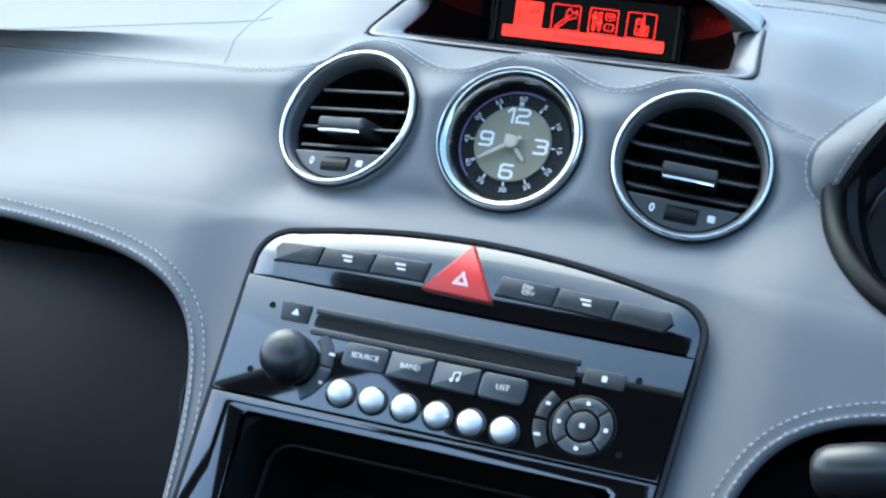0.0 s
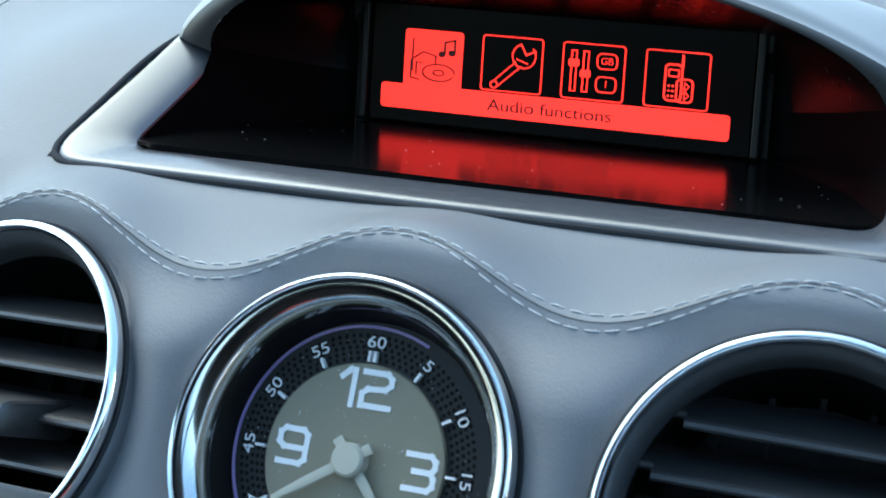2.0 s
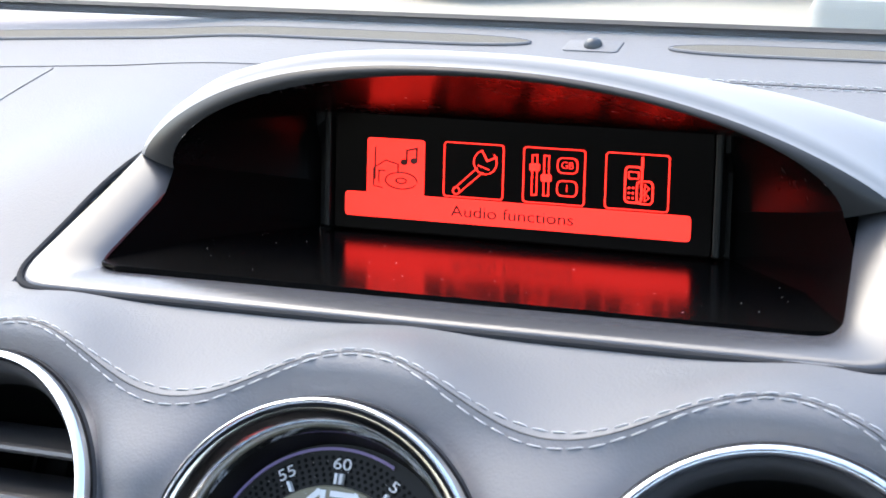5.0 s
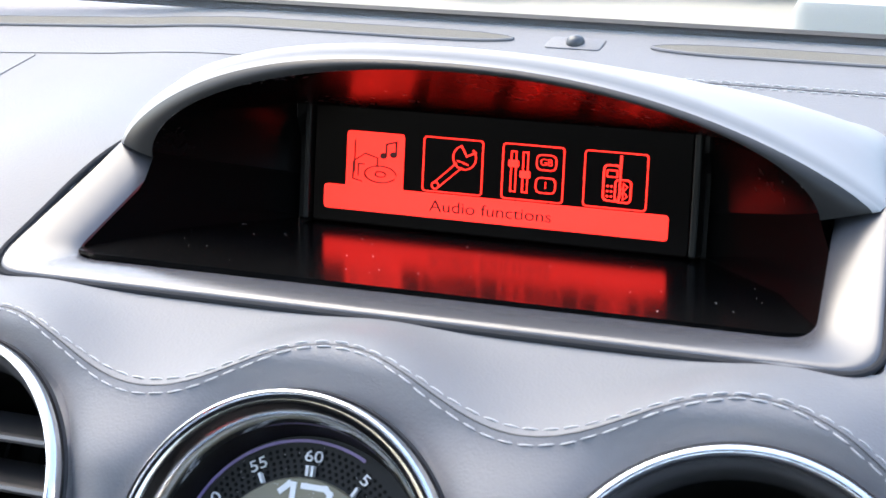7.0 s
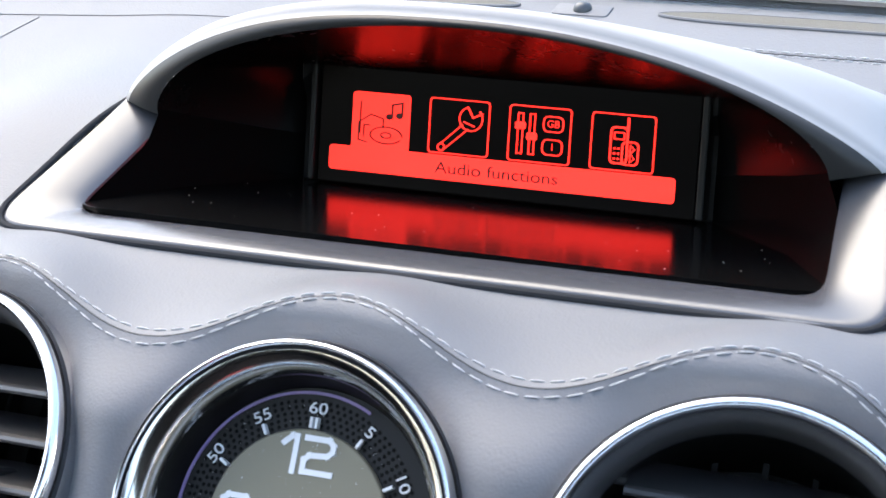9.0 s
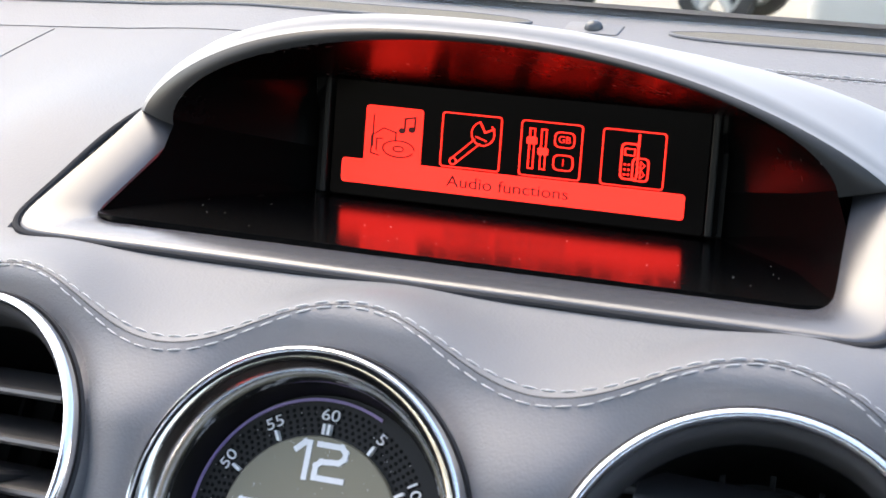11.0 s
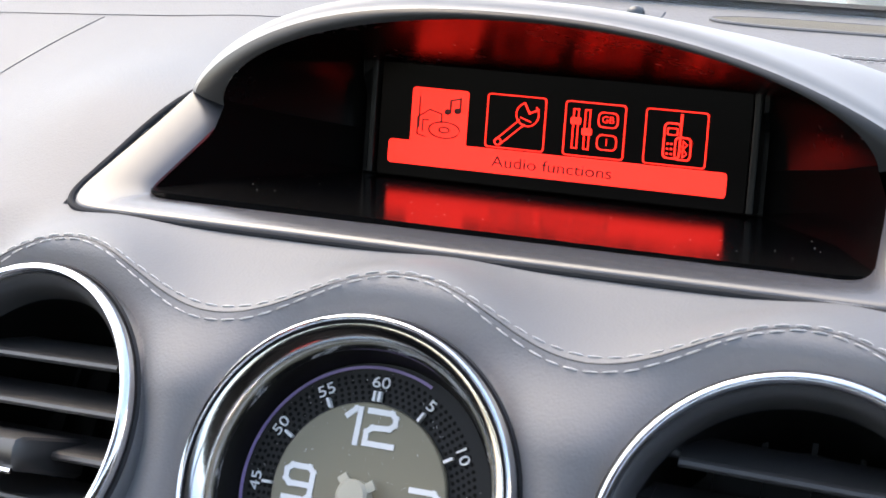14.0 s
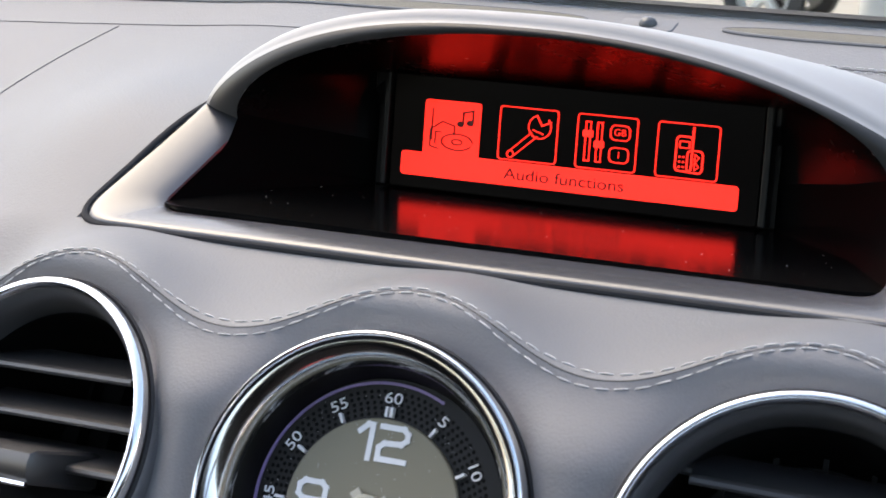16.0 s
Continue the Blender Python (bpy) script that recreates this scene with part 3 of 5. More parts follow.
def lit(name, outline, z=0.0003, mat=None):
    bm = bmesh.new()
    prism(bm, outline, 0.0, z)
    return lcd(name, bm, mat or LCD_RED, screen)


def stroke(bm, pts, width, z=0.0003, closed=False):
    """A flat line of even width through points."""
    pts = [Vector(p) for p in pts]
    if closed:
        pts = pts + pts[:2]
    for a, b in zip(pts, pts[1:] if not closed else pts[1:]):
        d = (b - a).normalized() * width / 2
        n = Vector((-d.y, d.x))
        q = [a - d + n, a - d - n, b + d - n, b + d + n]
        prism(bm, [tuple(v) for v in q], 0.0, z)
        z += 0.00001


lit("menu_bar", rrect(BAR_W, BAR_H, 0.0011, 0, BAR_Y))
LW = 0.00038


def arc(cx, cy, r, a0, a1, n=12, ry=None):
    return [(cx + r * math.cos(radians(a0 + (a1 - a0) * i / n)), cy + (ry or r) * math.sin(radians(a0 + (a1 - a0) * i / n))) for i in range(n + 1)]


def music_lines(bm, x, y, w):
    z = 0.0005
    stroke(bm, [(x - 0.0062, y + 0.0040), (x - 0.0062, y + 0.0130)], w, z)
    stroke(bm, [(x - 0.0066, y + 0.0020), (x - 0.0066, y + 0.0070), (x - 0.0030, y + 0.0095), (x + 0.0008, y + 0.0085), (x + 0.0008, y + 0.0060)], w, z)
    stroke(bm, [(x - 0.0066, y + 0.0020), (x - 0.0040, y + 0.0014)], w, z)
    stroke(bm, [(x - 0.0050, y + 0.0030), (x - 0.0050, y + 0.0064), (x - 0.0034, y + 0.0064)], w, z)
    stroke(bm, arc(x + 0.0018, y + 0.0038, 0.0048, 0, 330, 18, 0.0024), w, z)
    stroke(bm, arc(x + 0.0018, y + 0.0038, 0.0016, 0, 330, 10, 0.0008), w, z)
    stroke(bm, [(x + 0.0034, y + 0.0095), (x + 0.0034, y + 0.0126), (x + 0.0064, y + 0.0134), (x + 0.0064, y + 0.0100)], w * 1.4, z)
    for cx, cy in ((0.0026, 0.0092), (0.0056, 0.0097)):
        prism(bm, [(x + cx + 0.0011 * math.cos(a * 0.7854), y + cy + 0.0009 * math.sin(a * 0.7854)) for a in range(8)], 0, z)


# first entry: chosen, a filled tile with dark drawing
lit("menu_tile", rrect(ICON_W, ICON_Y1 - 0.0100, 0.0010, ICON_X[0], (ICON_Y1 + 0.0100) / 2), 0.00028)
bm = bmesh.new()
music_lines(bm, ICON_X[0], ICON_Y0 - 0.0004, LW)
lcd("radio_icon", bm, LCD_DIM, screen, "dark drawing of a radio with a note")
for k in (1, 2, 3):
    bm = bmesh.new()
    stroke(bm, rrect(ICON_W, ICON_Y1 - ICON_Y0, 0.0009, ICON_X[k], (ICON_Y0 + ICON_Y1) / 2, 3), LW, closed=True)
    lcd("icon_frame", bm, LCD_RED, screen)
x, y = ICON_X[1], (ICON_Y0 + ICON_Y1) / 2
bm = bmesh.new()
stroke(bm, [(x - 0.0058, y - 0.0056), (x + 0.0010, y + 0.0008)], LW)
stroke(bm, [(x - 0.0042, y - 0.0066), (x + 0.0026, y - 0.0004)], LW)
stroke(bm, arc(x - 0.0050, y - 0.0060, 0.0010, 0, 360, 10), LW)
stroke(bm, arc(x + 0.0034, y + 0.0026, 0.0034, 110, 400, 14), LW)
stroke(bm, [(x + 0.0024, y + 0.0058), (x + 0.0040, y + 0.0030), (x + 0.0066, y + 0.0042)], LW * 1.3)
stroke(bm, [(x + 0.0014, y + 0.0016), (x + 0.0044, y + 0.0006)], LW)
lcd("spanner_icon", bm, LCD_RED, screen, "red outline of an adjustable spanner")
x = ICON_X[2]
bm = bmesh.new()
for dx, dy in ((-0.0056, 0.0022), (-0.0022, -0.0006)):
    stroke(bm, [(x + dx - 0.0007, y - 0.0056), (x + dx - 0.0007, y + 0.0056), (x + dx + 0.0007, y + 0.0056), (x + dx + 0.0007, y - 0.0056)], LW, closed=True)
    prism(bm, rrect(0.0030, 0.0020, 0.0004, x + dx, y + dy), 0, 0.0004)
for dy in (0.0032, -0.0032):
    stroke(bm, rrect(0.0056, 0.0042, 0.0014, x + 0.0038, y + dy, 3), LW, closed=True)
lcd("slider_icon", bm, LCD_RED, screen, "red outline of two sliders and two switches")
words("icon_text", "GB", 0.0028, LCD_RED, screen, SL @ place(x + 0.0038, y + 0.0032, 0.0003))
words("icon_text", "I", 0.0028, LCD_RED, screen, SL @ place(x + 0.0038, y - 0.0032, 0.0003))
x = ICON_X[3]
bm = bmesh.new()
stroke(bm, rrect(0.0046, 0.0098, 0.0012, x - 0.0010, y - 0.0008, 3), LW * 1.4, closed=True)
stroke(bm, [(x + 0.0013, y + 0.0038), (x + 0.0013, y + 0.0066)], LW * 1.8)
stroke(bm, rrect(0.0028, 0.0018, 0.0003, x - 0.0010, y + 0.0018, 2), LW, closed=True)
for i in range(3):
    for j in range(3):
        prism(bm, rrect(0.0006, 0.0006, 0.0001, x - 0.0022 + 0.0011 * i, y - 0.0045 + 0.0014 * j, 1), 0, 0.0003)
stroke(bm, rrect(0.0044, 0.0062, 0.0012, x + 0.0022, y - 0.0028, 3), LW * 1.3, closed=True)
stroke(bm, [(x + 0.0010, y - 0.0012), (x + 0.0034, y - 0.0042), (x + 0.0022, y - 0.0052), (x + 0.0022, y - 0.0006), (x + 0.0034, y - 0.0016), (x + 0.0010, y - 0.0044)], LW * 0.8)
lcd("telephone_icon", bm, LCD_RED, screen, "red outline of a telephone with wireless sign")
words("menu_text", "Audio functions", 0.0047, LCD_DIM, screen, SL @ place(0.0, BAR_Y - 0.0002, 0.0003), "dark words on the red bar", width=1.2)


# ---- clock ----
clock = thing("dashboard_clock", FASCIA @ Matrix.Translation((0.0, 0.0, 0.0034)), "round analogue clock with a champagne face and chrome bezel", "clock")
DZ = -0.0069
TURN = Matrix.Translation((-0.0009, 0.0005, 0.0)) @ Matrix.Rotation(0.004, 4, "Z")


def dial_part(name, bm, mat, label=""):
    bm.transform(TURN)
    return part(name, bm, mat, clock, label)


bm = bmesh.new()
lathe(bm, [(0.0378, -0.008), (0.0378, 0.0054), (0.0376, 0.0061), (0.0372, 0.0064), (0.0368, 0.0061), (0.0366, 0.0054)], 120)
part("bezel_rim", bm, CHROME, clock, "thin bright chrome rim")
bm = bmesh.new()
lathe(bm, [(0.0386, 0.0012), (0.0382, 0.0020), (0.0378, 0.0014)], 96)
part("ring_gap", bm, GROOVE, clock)
bm = bmesh.new()
lathe(bm, [(0.0367, 0.0056), (0.0365, 0.0048), (0.0361, 0.0048), (0.0359, 0.0054)], 120)
part("rim_groove", bm, GROOVE, clock)
bm = bmesh.new()
lathe(bm, [(0.0360, 0.0052), (0.0357, 0.0056), (0.0352, 0.0055), (0.0344, 0.0051), (0.0335, 0.0044), (0.0327, 0.0034), (0.0320, 0.0021), (0.0315, 0.0005), (0.0313, -0.0010)], 120)
part("bezel_cone", bm, CONE, clock, "dished chrome bezel")
bm = bmesh.new()
lathe(bm, [(0.0314, -0.0006), (0.0308, -0.0020), (0.0300, -0.0050), (0.0294, DZ)], 96)
part("inner_ring", bm, BLACK, clock)
bm = bmesh.new()
disc(bm, 0.0296, DZ + 0.0002, 96)
dial_part("dial", bm, DIAL, "black dimpled dial")
bm = bmesh.new()
for k, r in enumerate((0.0213, 0.0225, 0.0237, 0.0249, 0.0261)):
    n = int(2 * math.pi * r / 0.0016)
    for i in range(n):
        a = 2 * math.pi * (i + 0.5 * (k % 2)) / n
        lathe(bm, [(0.0005, 0.0), (0.0, 0.0001)], 5, Matrix.Translation((r * math.cos(a), r * math.sin(a), DZ + 0.00023)))
tagged(dial_part("dial_dimple", bm, DIMPLE), kind="stuff")
bm = bmesh.new()
lathe(bm, [(0.0282, DZ + 0.0002), (0.0282, DZ + 0.0006), (0.0276, DZ + 0.0006), (0.0276, DZ + 0.0002)], 90, a0=65, a1=225)
dial_part("violet_line", bm, PURPLE)
bm = bmesh.new()
lathe(bm, [(0.0203, DZ), (0.0202, DZ + 0.0011), (0.0199, DZ + 0.0014), (0.0, DZ + 0.0014)], 96)
dial_part("face", bm, FACE, "champagne coloured inner face")
for k in range(1, 13):
    a = radians(90 - 30 * k)
    r = 0.0247
    turn = -30 * k if k not in (4, 5, 6, 7, 8) else 180 - 30 * k
    words("minute_number", str(k * 5), 0.0034, WHITE, clock, TURN @ place(r * math.cos(a), r * math.sin(a), DZ + 0.0004, turn), width=1.3)
    for off in ((-0.0006, 0.0006) if k == 12 else (0.0,)):
        bm = bmesh.new()
        prism(bm, rrect(0.0006, 0.0022, 0.0001), DZ, DZ + 0.0016, at=Matrix.Rotation(a - math.pi / 2, 4, "Z") @ Matrix.Translation((off, 0.0217, 0)))
        dial_part("minute_mark", bm, WHITE)
FIGURES = {"1": [[(0.45, 0.76), (0.72, 0.97), (0.9, 0.97), (0.9, 0.0)]],
           "2": [[(0.0, 0.97), (0.82, 0.97), (1.0, 0.84), (1.0, 0.66), (0.82, 0.53), (0.18, 0.49), (0.0, 0.36), (0.0, 0.03), (1.02, 0.03)]],
           "3": [[(0.0, 0.97), (0.82, 0.97), (1.0, 0.84), (1.0, 0.66), (0.88, 0.52), (0.28, 0.52)], [(0.9, 0.5), (1.0, 0.36), (1.0, 0.16), (0.82, 0.03), (0.0, 0.03)]],
           "6": [[(0.96, 0.97), (0.18, 0.97), (0.0, 0.84), (0.0, 0.16), (0.18, 0.03), (0.82, 0.03), (1.0, 0.16), (1.0, 0.42), (0.82, 0.55), (0.05, 0.55)]],
           "9": [[(0.04, 0.03), (0.82, 0.03), (1.0, 0.16), (1.0, 0.84), (0.82, 0.97), (0.18, 0.97), (0.0, 0.84), (0.0, 0.58), (0.18, 0.45), (0.95, 0.45)]]}
for text, k in (("12", 0), ("3", 3), ("6", 6), ("9", 9)):
    a = radians(90 - 30 * k)
    x, y = 0.0150 * math.cos(a) + {0: -0.0020, 9: 0.0008}.get(k, 0.0), 0.0150 * math.sin(a) + (0.0010 if k == 9 else 0.0)
    bm = bmesh.new()
    for i, ch in enumerate(text):
        x0 = x - 0.0030 + (i - (len(text) - 1) / 2) * 0.0070 + (0.0008 if text == "12" and i == 1 else 0.0)
        for run in FIGURES[ch]:
            line_pts = [(x0 + 0.0062 * p, y - 0.0037 + 0.0074 * q) for p, q in run]
            stroke(bm, line_pts, 0.00122, 0.0002)
            for p, q in line_pts[1:-1]:
                prism(bm, [(p + 0.00061 * math.cos(0.785 * j), q + 0.00061 * math.sin(0.785 * j)) for j in range(8)], 0.0, 0.00029)
    bm.transform(Matrix.Translation((0, 0, DZ + 0.0014)))
    dial_part("hour_number", bm, WHITE)
for nm, ang, ln, wd, z in (("hour_hand", 138, 0.0118, 0.0024, DZ + 0.0028), ("minute_hand", 236, 0.0188, 0.0023, DZ + 0.0036)):
    bm = bmesh.new()
    prism(bm, [(-wd / 2, -0.0055), (wd / 2, -0.0055), (wd / 2 * 0.9, ln * 0.6), (wd * 0.28, ln), (-wd * 0.28, ln), (-wd / 2 * 0.9, ln * 0.6)], z, z + 0.0005, 0.0002, at=Matrix.Rotation(-radians(ang), 4, "Z"))
    dial_part(nm, bm, HAND)
bm = bmesh.new()
lathe(bm, [(0.0036, DZ + 0.0012), (0.0036, DZ + 0.0044), (0.0030, DZ + 0.0050), (0.0, DZ + 0.0051)], 32)
dial_part("hand_boss", bm, HAND)
bm = bmesh.new()
for _ in range(190):
    a, d, r = rng.uniform(0, 6.28), 0.0285 * math.sqrt(rng.random()), rng.uniform(0.00004, 0.00012)
    z = DZ + (0.00141 if d < 0.0198 else 0.00022)
    lathe(bm, [(r, 0), (r * 0.7, r * 0.6), (0, r * 0.8)], 5, Matrix.Translation((d * math.cos(a), d * math.sin(a), z)))
tagged(dial_part("dust", bm, WHITE), kind="stuff")


# ---- air vents ----
def slat_mesh(half, depth, thick):
    """A broad blade with a rounded front edge and stepped-back ends."""
    bm = bmesh.new()

    def bar(x0, x1, front):
        prof = [(-depth, -thick * 0.3), (front - 0.0010, -thick / 2), (front - 0.0002, -thick * 0.3), (front, 0.0), (front - 0.0004, thick * 0.35), (front - 0.0014, thick / 2), (-depth, thick * 0.3)]
        ends = [[bm.verts.new((x, y, z)) for z, y in prof] for x in (x0, x1)]
        k = len(prof)
        for i in range(k):
            bm.faces.new((ends[0][i], ends[0][(i + 1) % k], ends[1][(i + 1) % k], ends[1][i]))
        bm.faces.new(ends[0])
        bm.faces.new(ends[1][::-1])
    bar(-half + 0.0030, half - 0.0030, 0.0)
    bar(-half, -half + 0.0029, -0.0050)
    bar(half - 0.0029, half, -0.0050)
    return bm


def air_vent(u, v, w, size, pitch, yaw):
    at = FASCIA @ Matrix.Translation((u, v, w)) @ Matrix.Rotation(radians(yaw), 4, "Y") @ Matrix.Rotation(radians(pitch), 4, "X")
    vent = thing("air_vent", at @ Matrix.Scale(size, 4) @ Matrix.Translation((0, 0, -0.0062)), "round black air vent with slats and a chrome rim", "air vent", "air vents on the dashboard")
    bm = bmesh.new()
    lathe(bm, [(0.0378, -0.010), (0.0378, 0.0062), (0.03775, 0.0070), (0.0375, 0.0077), (0.0371, 0.0082), (0.0366, 0.0084), (0.0361, 0.0083), (0.0357, 0.0078), (0.0354, 0.0070), (0.0353, 0.0060)], 120)
    part("rim", bm, CHROME, vent, "chrome rim")
    bm = bmesh.new()
    lathe(bm, [(0.0386, 0.0044), (0.0382, 0.0052), (0.0378, 0.0046)], 96)
    part("ring_gap", bm, GROOVE, vent)
    bm = bmesh.new()
    lathe(bm, [(0.0353, 0.0064), (0.0349, 0.0062), (0.0338, 0.0052), (0.0332, 0.0036), (0.0327, 0.0016), (0.0325, -0.0006), (0.0324, -0.002)], 96)
    part("inner_ring", bm, RINGDARK, vent)
    bm = bmesh.new()
    lathe(bm, [(0.0325, -0.0015), (0.0328, -0.004), (0.0328, -0.030), (0.030, -0.036), (0.0, -0.036)], 96)
    part("housing", bm, BLACK, vent)
    for k in range(4):
        y = 0.0175 - 0.0105 * k
        half = math.sqrt(0.0326 ** 2 - y ** 2) - 0.0006
        bm = slat_mesh(half, 0.0175, 0.0020)
        bm.transform(Matrix.Translation((0, y, 0.0005)) @ Matrix.Rotation(radians(27), 4, "X"))
        part("slat", bm, SLAT, vent, smooth=False)
    for k in range(5):
        bm = bmesh.new()
        x = -0.020 + 0.010 * k
        h = math.sqrt(0.032 ** 2 - x * x)
        prism(bm, rrect(0.0012, 2 * h, 0.0004, x, 0.0), -0.0358, -0.0325)
        part("vane", bm, BLACK, vent, smooth=False)
    bm = bmesh.new()
    side = [(-0.0085, 0.0034), (0.0088, 0.0026), (0.0108, 0.0018), (0.0114, 0.0), (0.0112, -0.0030), (0.0098, -0.0048), (-0.0085, -0.0052)]
    ends = [[bm.verts.new((x, y * k, z - (1 - k) * 0.006)) for z, y in side] for x, k in ((-0.0130, 0.8), (-0.0122, 1.0), (0.0122, 1.0), (0.0130, 0.8))]
    for p, q in zip(ends, ends[1:]):
        for i in range(7):
            bm.faces.new((p[i], p[(i + 1) % 7], q[(i + 1) % 7], q[i]))
    bm.faces.new(ends[0])
    bm.faces.new(ends[-1][::-1])
    bm.transform(Matrix.Translation((0.0, -0.0025, 0.0)) @ Matrix.Rotation(radians(12), 4, "X"))
    tab = part("tab", bm, SLAT, vent, "satin black adjusting tab")
    bm = bmesh.new()
    tube(bm, [(x, -0.0094, 0.0096 - 3 * x * x) for x in spread(-0.0120, 0.0120, 0.0012)], 0.0007, 6)
    part("tab_trim", bm, CHROME, tab, "thin chrome line")
    # lower panel with wheel and signs
    bm = bmesh.new()
    pts = [(0.0322 * math.cos(a), 0.0322 * math.sin(a)) for a in [math.radians(d) for d in range(214, 327, 4)]]
    prism(bm, pts, -0.012, 0.0030, 0.0006)
    part("lower_panel", bm, SLAT, vent)
    bm = bmesh.new()
    lathe(bm, [(0.0056, -0.0078), (0.0060, -0.0074), (0.0060, 0.0074), (0.0056, 0.0078), (0, 0.0078)], 18, Matrix.Translation((0, -0.0246, -0.0014)) @ Matrix.Rotation(radians(90), 4, "Y"))
    part("thumb_wheel", bm, BLACK, vent, smooth=False)
    words("closed_sign", "0", 0.0055, WHITE, vent, place(-0.0140, -0.0238, 0.0032), width=0.9, bold=0.0001)
    bm = bmesh.new()
    for i in range(4):
        a = radians(45 + 90 * i)
        prism(bm, arc(0.0140 + 0.0011 * math.cos(a), -0.0238 + 0.0011 * math.sin(a), 0.0011, 0, 330, 8), 0.0029, 0.0032)
    part("airflow_sign", bm, WHITE, vent)
    return vent


air_vent(-0.0907, 0.0013, 0.0020, 1.040, -7, -11.5)
air_vent(0.0929, 0.0007, 0.0029, 1.040, -4, 11)


# ---- centre console: switch strip, radio and open bin ----
def console_outline(half, low):
    """Panel outline: bowed top edge with round shoulders, straight sides."""
    pts = [(half * 0.965, low), ]
    pts += [(half, -0.045)]
    for i in range(9):
        a = radians(90 * i / 8)
        pts.append((half - 0.018 + 0.018 * math.cos(a), -0.030 + 0.0165 * math.sin(a)))
    for i in range(1, 24):
        x = (half - 0.018) * (1 - 2 * i / 24)
        pts.append((x, -0.0035 - 0.0100 * (x / (half - 0.018)) ** 2))
    for i in range(9):
        a = radians(90 + 90 * i / 8)
        pts.append((-half + 0.018 + 0.018 * math.cos(a), -0.030 + 0.0165 * math.sin(a)))
    pts += [(-half, -0.045), (-half * 0.965, low)]
    return pts


def cut_at(pts, y):
    """The part of an outline above the level y."""
    out = []
    for i in range(len(pts)):
        a, b = pts[i], pts[(i + 1) % len(pts)]
        if a[1] >= y:
            out.append(a)
        if (a[1] >= y) != (b[1] >= y):
            f = (y - a[1]) / (b[1] - a[1])
            out.append((a[0] + f * (b[0] - a[0]), y))
    return out


WHOLE = console_outline(0.1085, -0.175)
console = thing("centre_console", CONSOLE, "gloss black centre console panel with an open storage bin", "console")
bm = bmesh.new()
ring_o = inset(WHOLE, -0.0016)
tube(bm, [(x, y, -0.0008) for x, y in ring_o], 0.0018, 6)
part("gasket", bm, GROOVE, console)
# lower frame round the bin
bm = bmesh.new()
LOW0, LOW1 = -0.0995, -0.175


def side_x(y):
    return 0.1085 + (0.1085 * 0.965 - 0.1085) * (y + 0.045) / (-0.130)


prism(bm, [(-side_x(LOW0), LOW0), (-side_x(LOW1), LOW1), (-0.083, LOW1), (-0.0885, -0.1085), (-0.0855, -0.1065), (0.0855, -0.1065), (0.0885, -0.1085), (0.083, LOW1), (side_x(LOW1), LOW1), (side_x(LOW0), LOW0)][::1], -0.004, 0.0022, 0.0008)
part("bin_frame", bm, GLOSS, console)
bm = bmesh.new()
box = rrect(0.171, 0.075, 0.012, 0, -0.1445)
front = [bm.verts.new((x, y, 0.0)) for x, y in box]
rear = [bm.verts.new((x * 0.92, -0.1445 + (y + 0.1445) * 0.9, -0.09)) for x, y in box]
for i in range(len(box)):
    bm.faces.new((front[i], front[(i + 1) % len(box)], rear[(i + 1) % len(box)], rear[i]))
bm.faces.new(rear)
part("bin_liner", bm, DARKCLOTH, console, "black lined storage bin")
bm = bmesh.new()
tube(bm, [(x * 0.90, -0.1445 + (y + 0.1445) * 0.86, -0.02) for x, y in box], 0.0012, 6, closed=True)
part("bin_lip", bm, BLACK, console)

switches = thing("switch_panel", CONSOLE, "gloss black switch strip with six dark keys and a hazard button", "switch panel")
bm = bmesh.new()
top_rim = cut_at(WHOLE, -0.0385)
rings = []
for d, z in ((0.0, -0.004), (0.0, -0.0004), (0.0005, 0.0003), (0.0014, 0.0008), (0.0105, 0.0031), (0.0125, 0.0034)):
    rings.append([bm.verts.new((x, y0 if y0 < -0.0380 else max(y, -0.0380), z)) for (x, y), (x0, y0) in zip(inset(top_rim, d), top_rim)])
k = len(top_rim)
for a, b in zip(rings, rings[1:]):
    for i in range(k):
        bm.faces.new((a[i], a[(i + 1) % k], b[(i + 1) % k], b[i]))
bm.faces.new(rings[-1])
part("panel", bm, GLOSS, switches)


def key_outline(x0, x1, round_left=False, round_right=False):
    def top(x):
        return -0.0178 - 0.35 * x * x
    n = 8
    h = 0.0100
    up = [(x0 + (x1 - x0) * i / n, top(x0 + (x1 - x0) * i / n)) for i in range(n + 1)]
    low = [(x - 0.0012, y - h) for x, y in up]
    if round_left:
        up[0], low[0] = (up[0][0] + 0.001, up[0][1] - 0.0035), (low[0][0] + 0.004, low[0][1] + 0.0015)
    if round_right:
        up[-1], low[-1] = (up[-1][0] - 0.001, up[-1][1] - 0.0045), (low[-1][0] - 0.003, low[-1][1] + 0.001)
    return low + up[::-1]


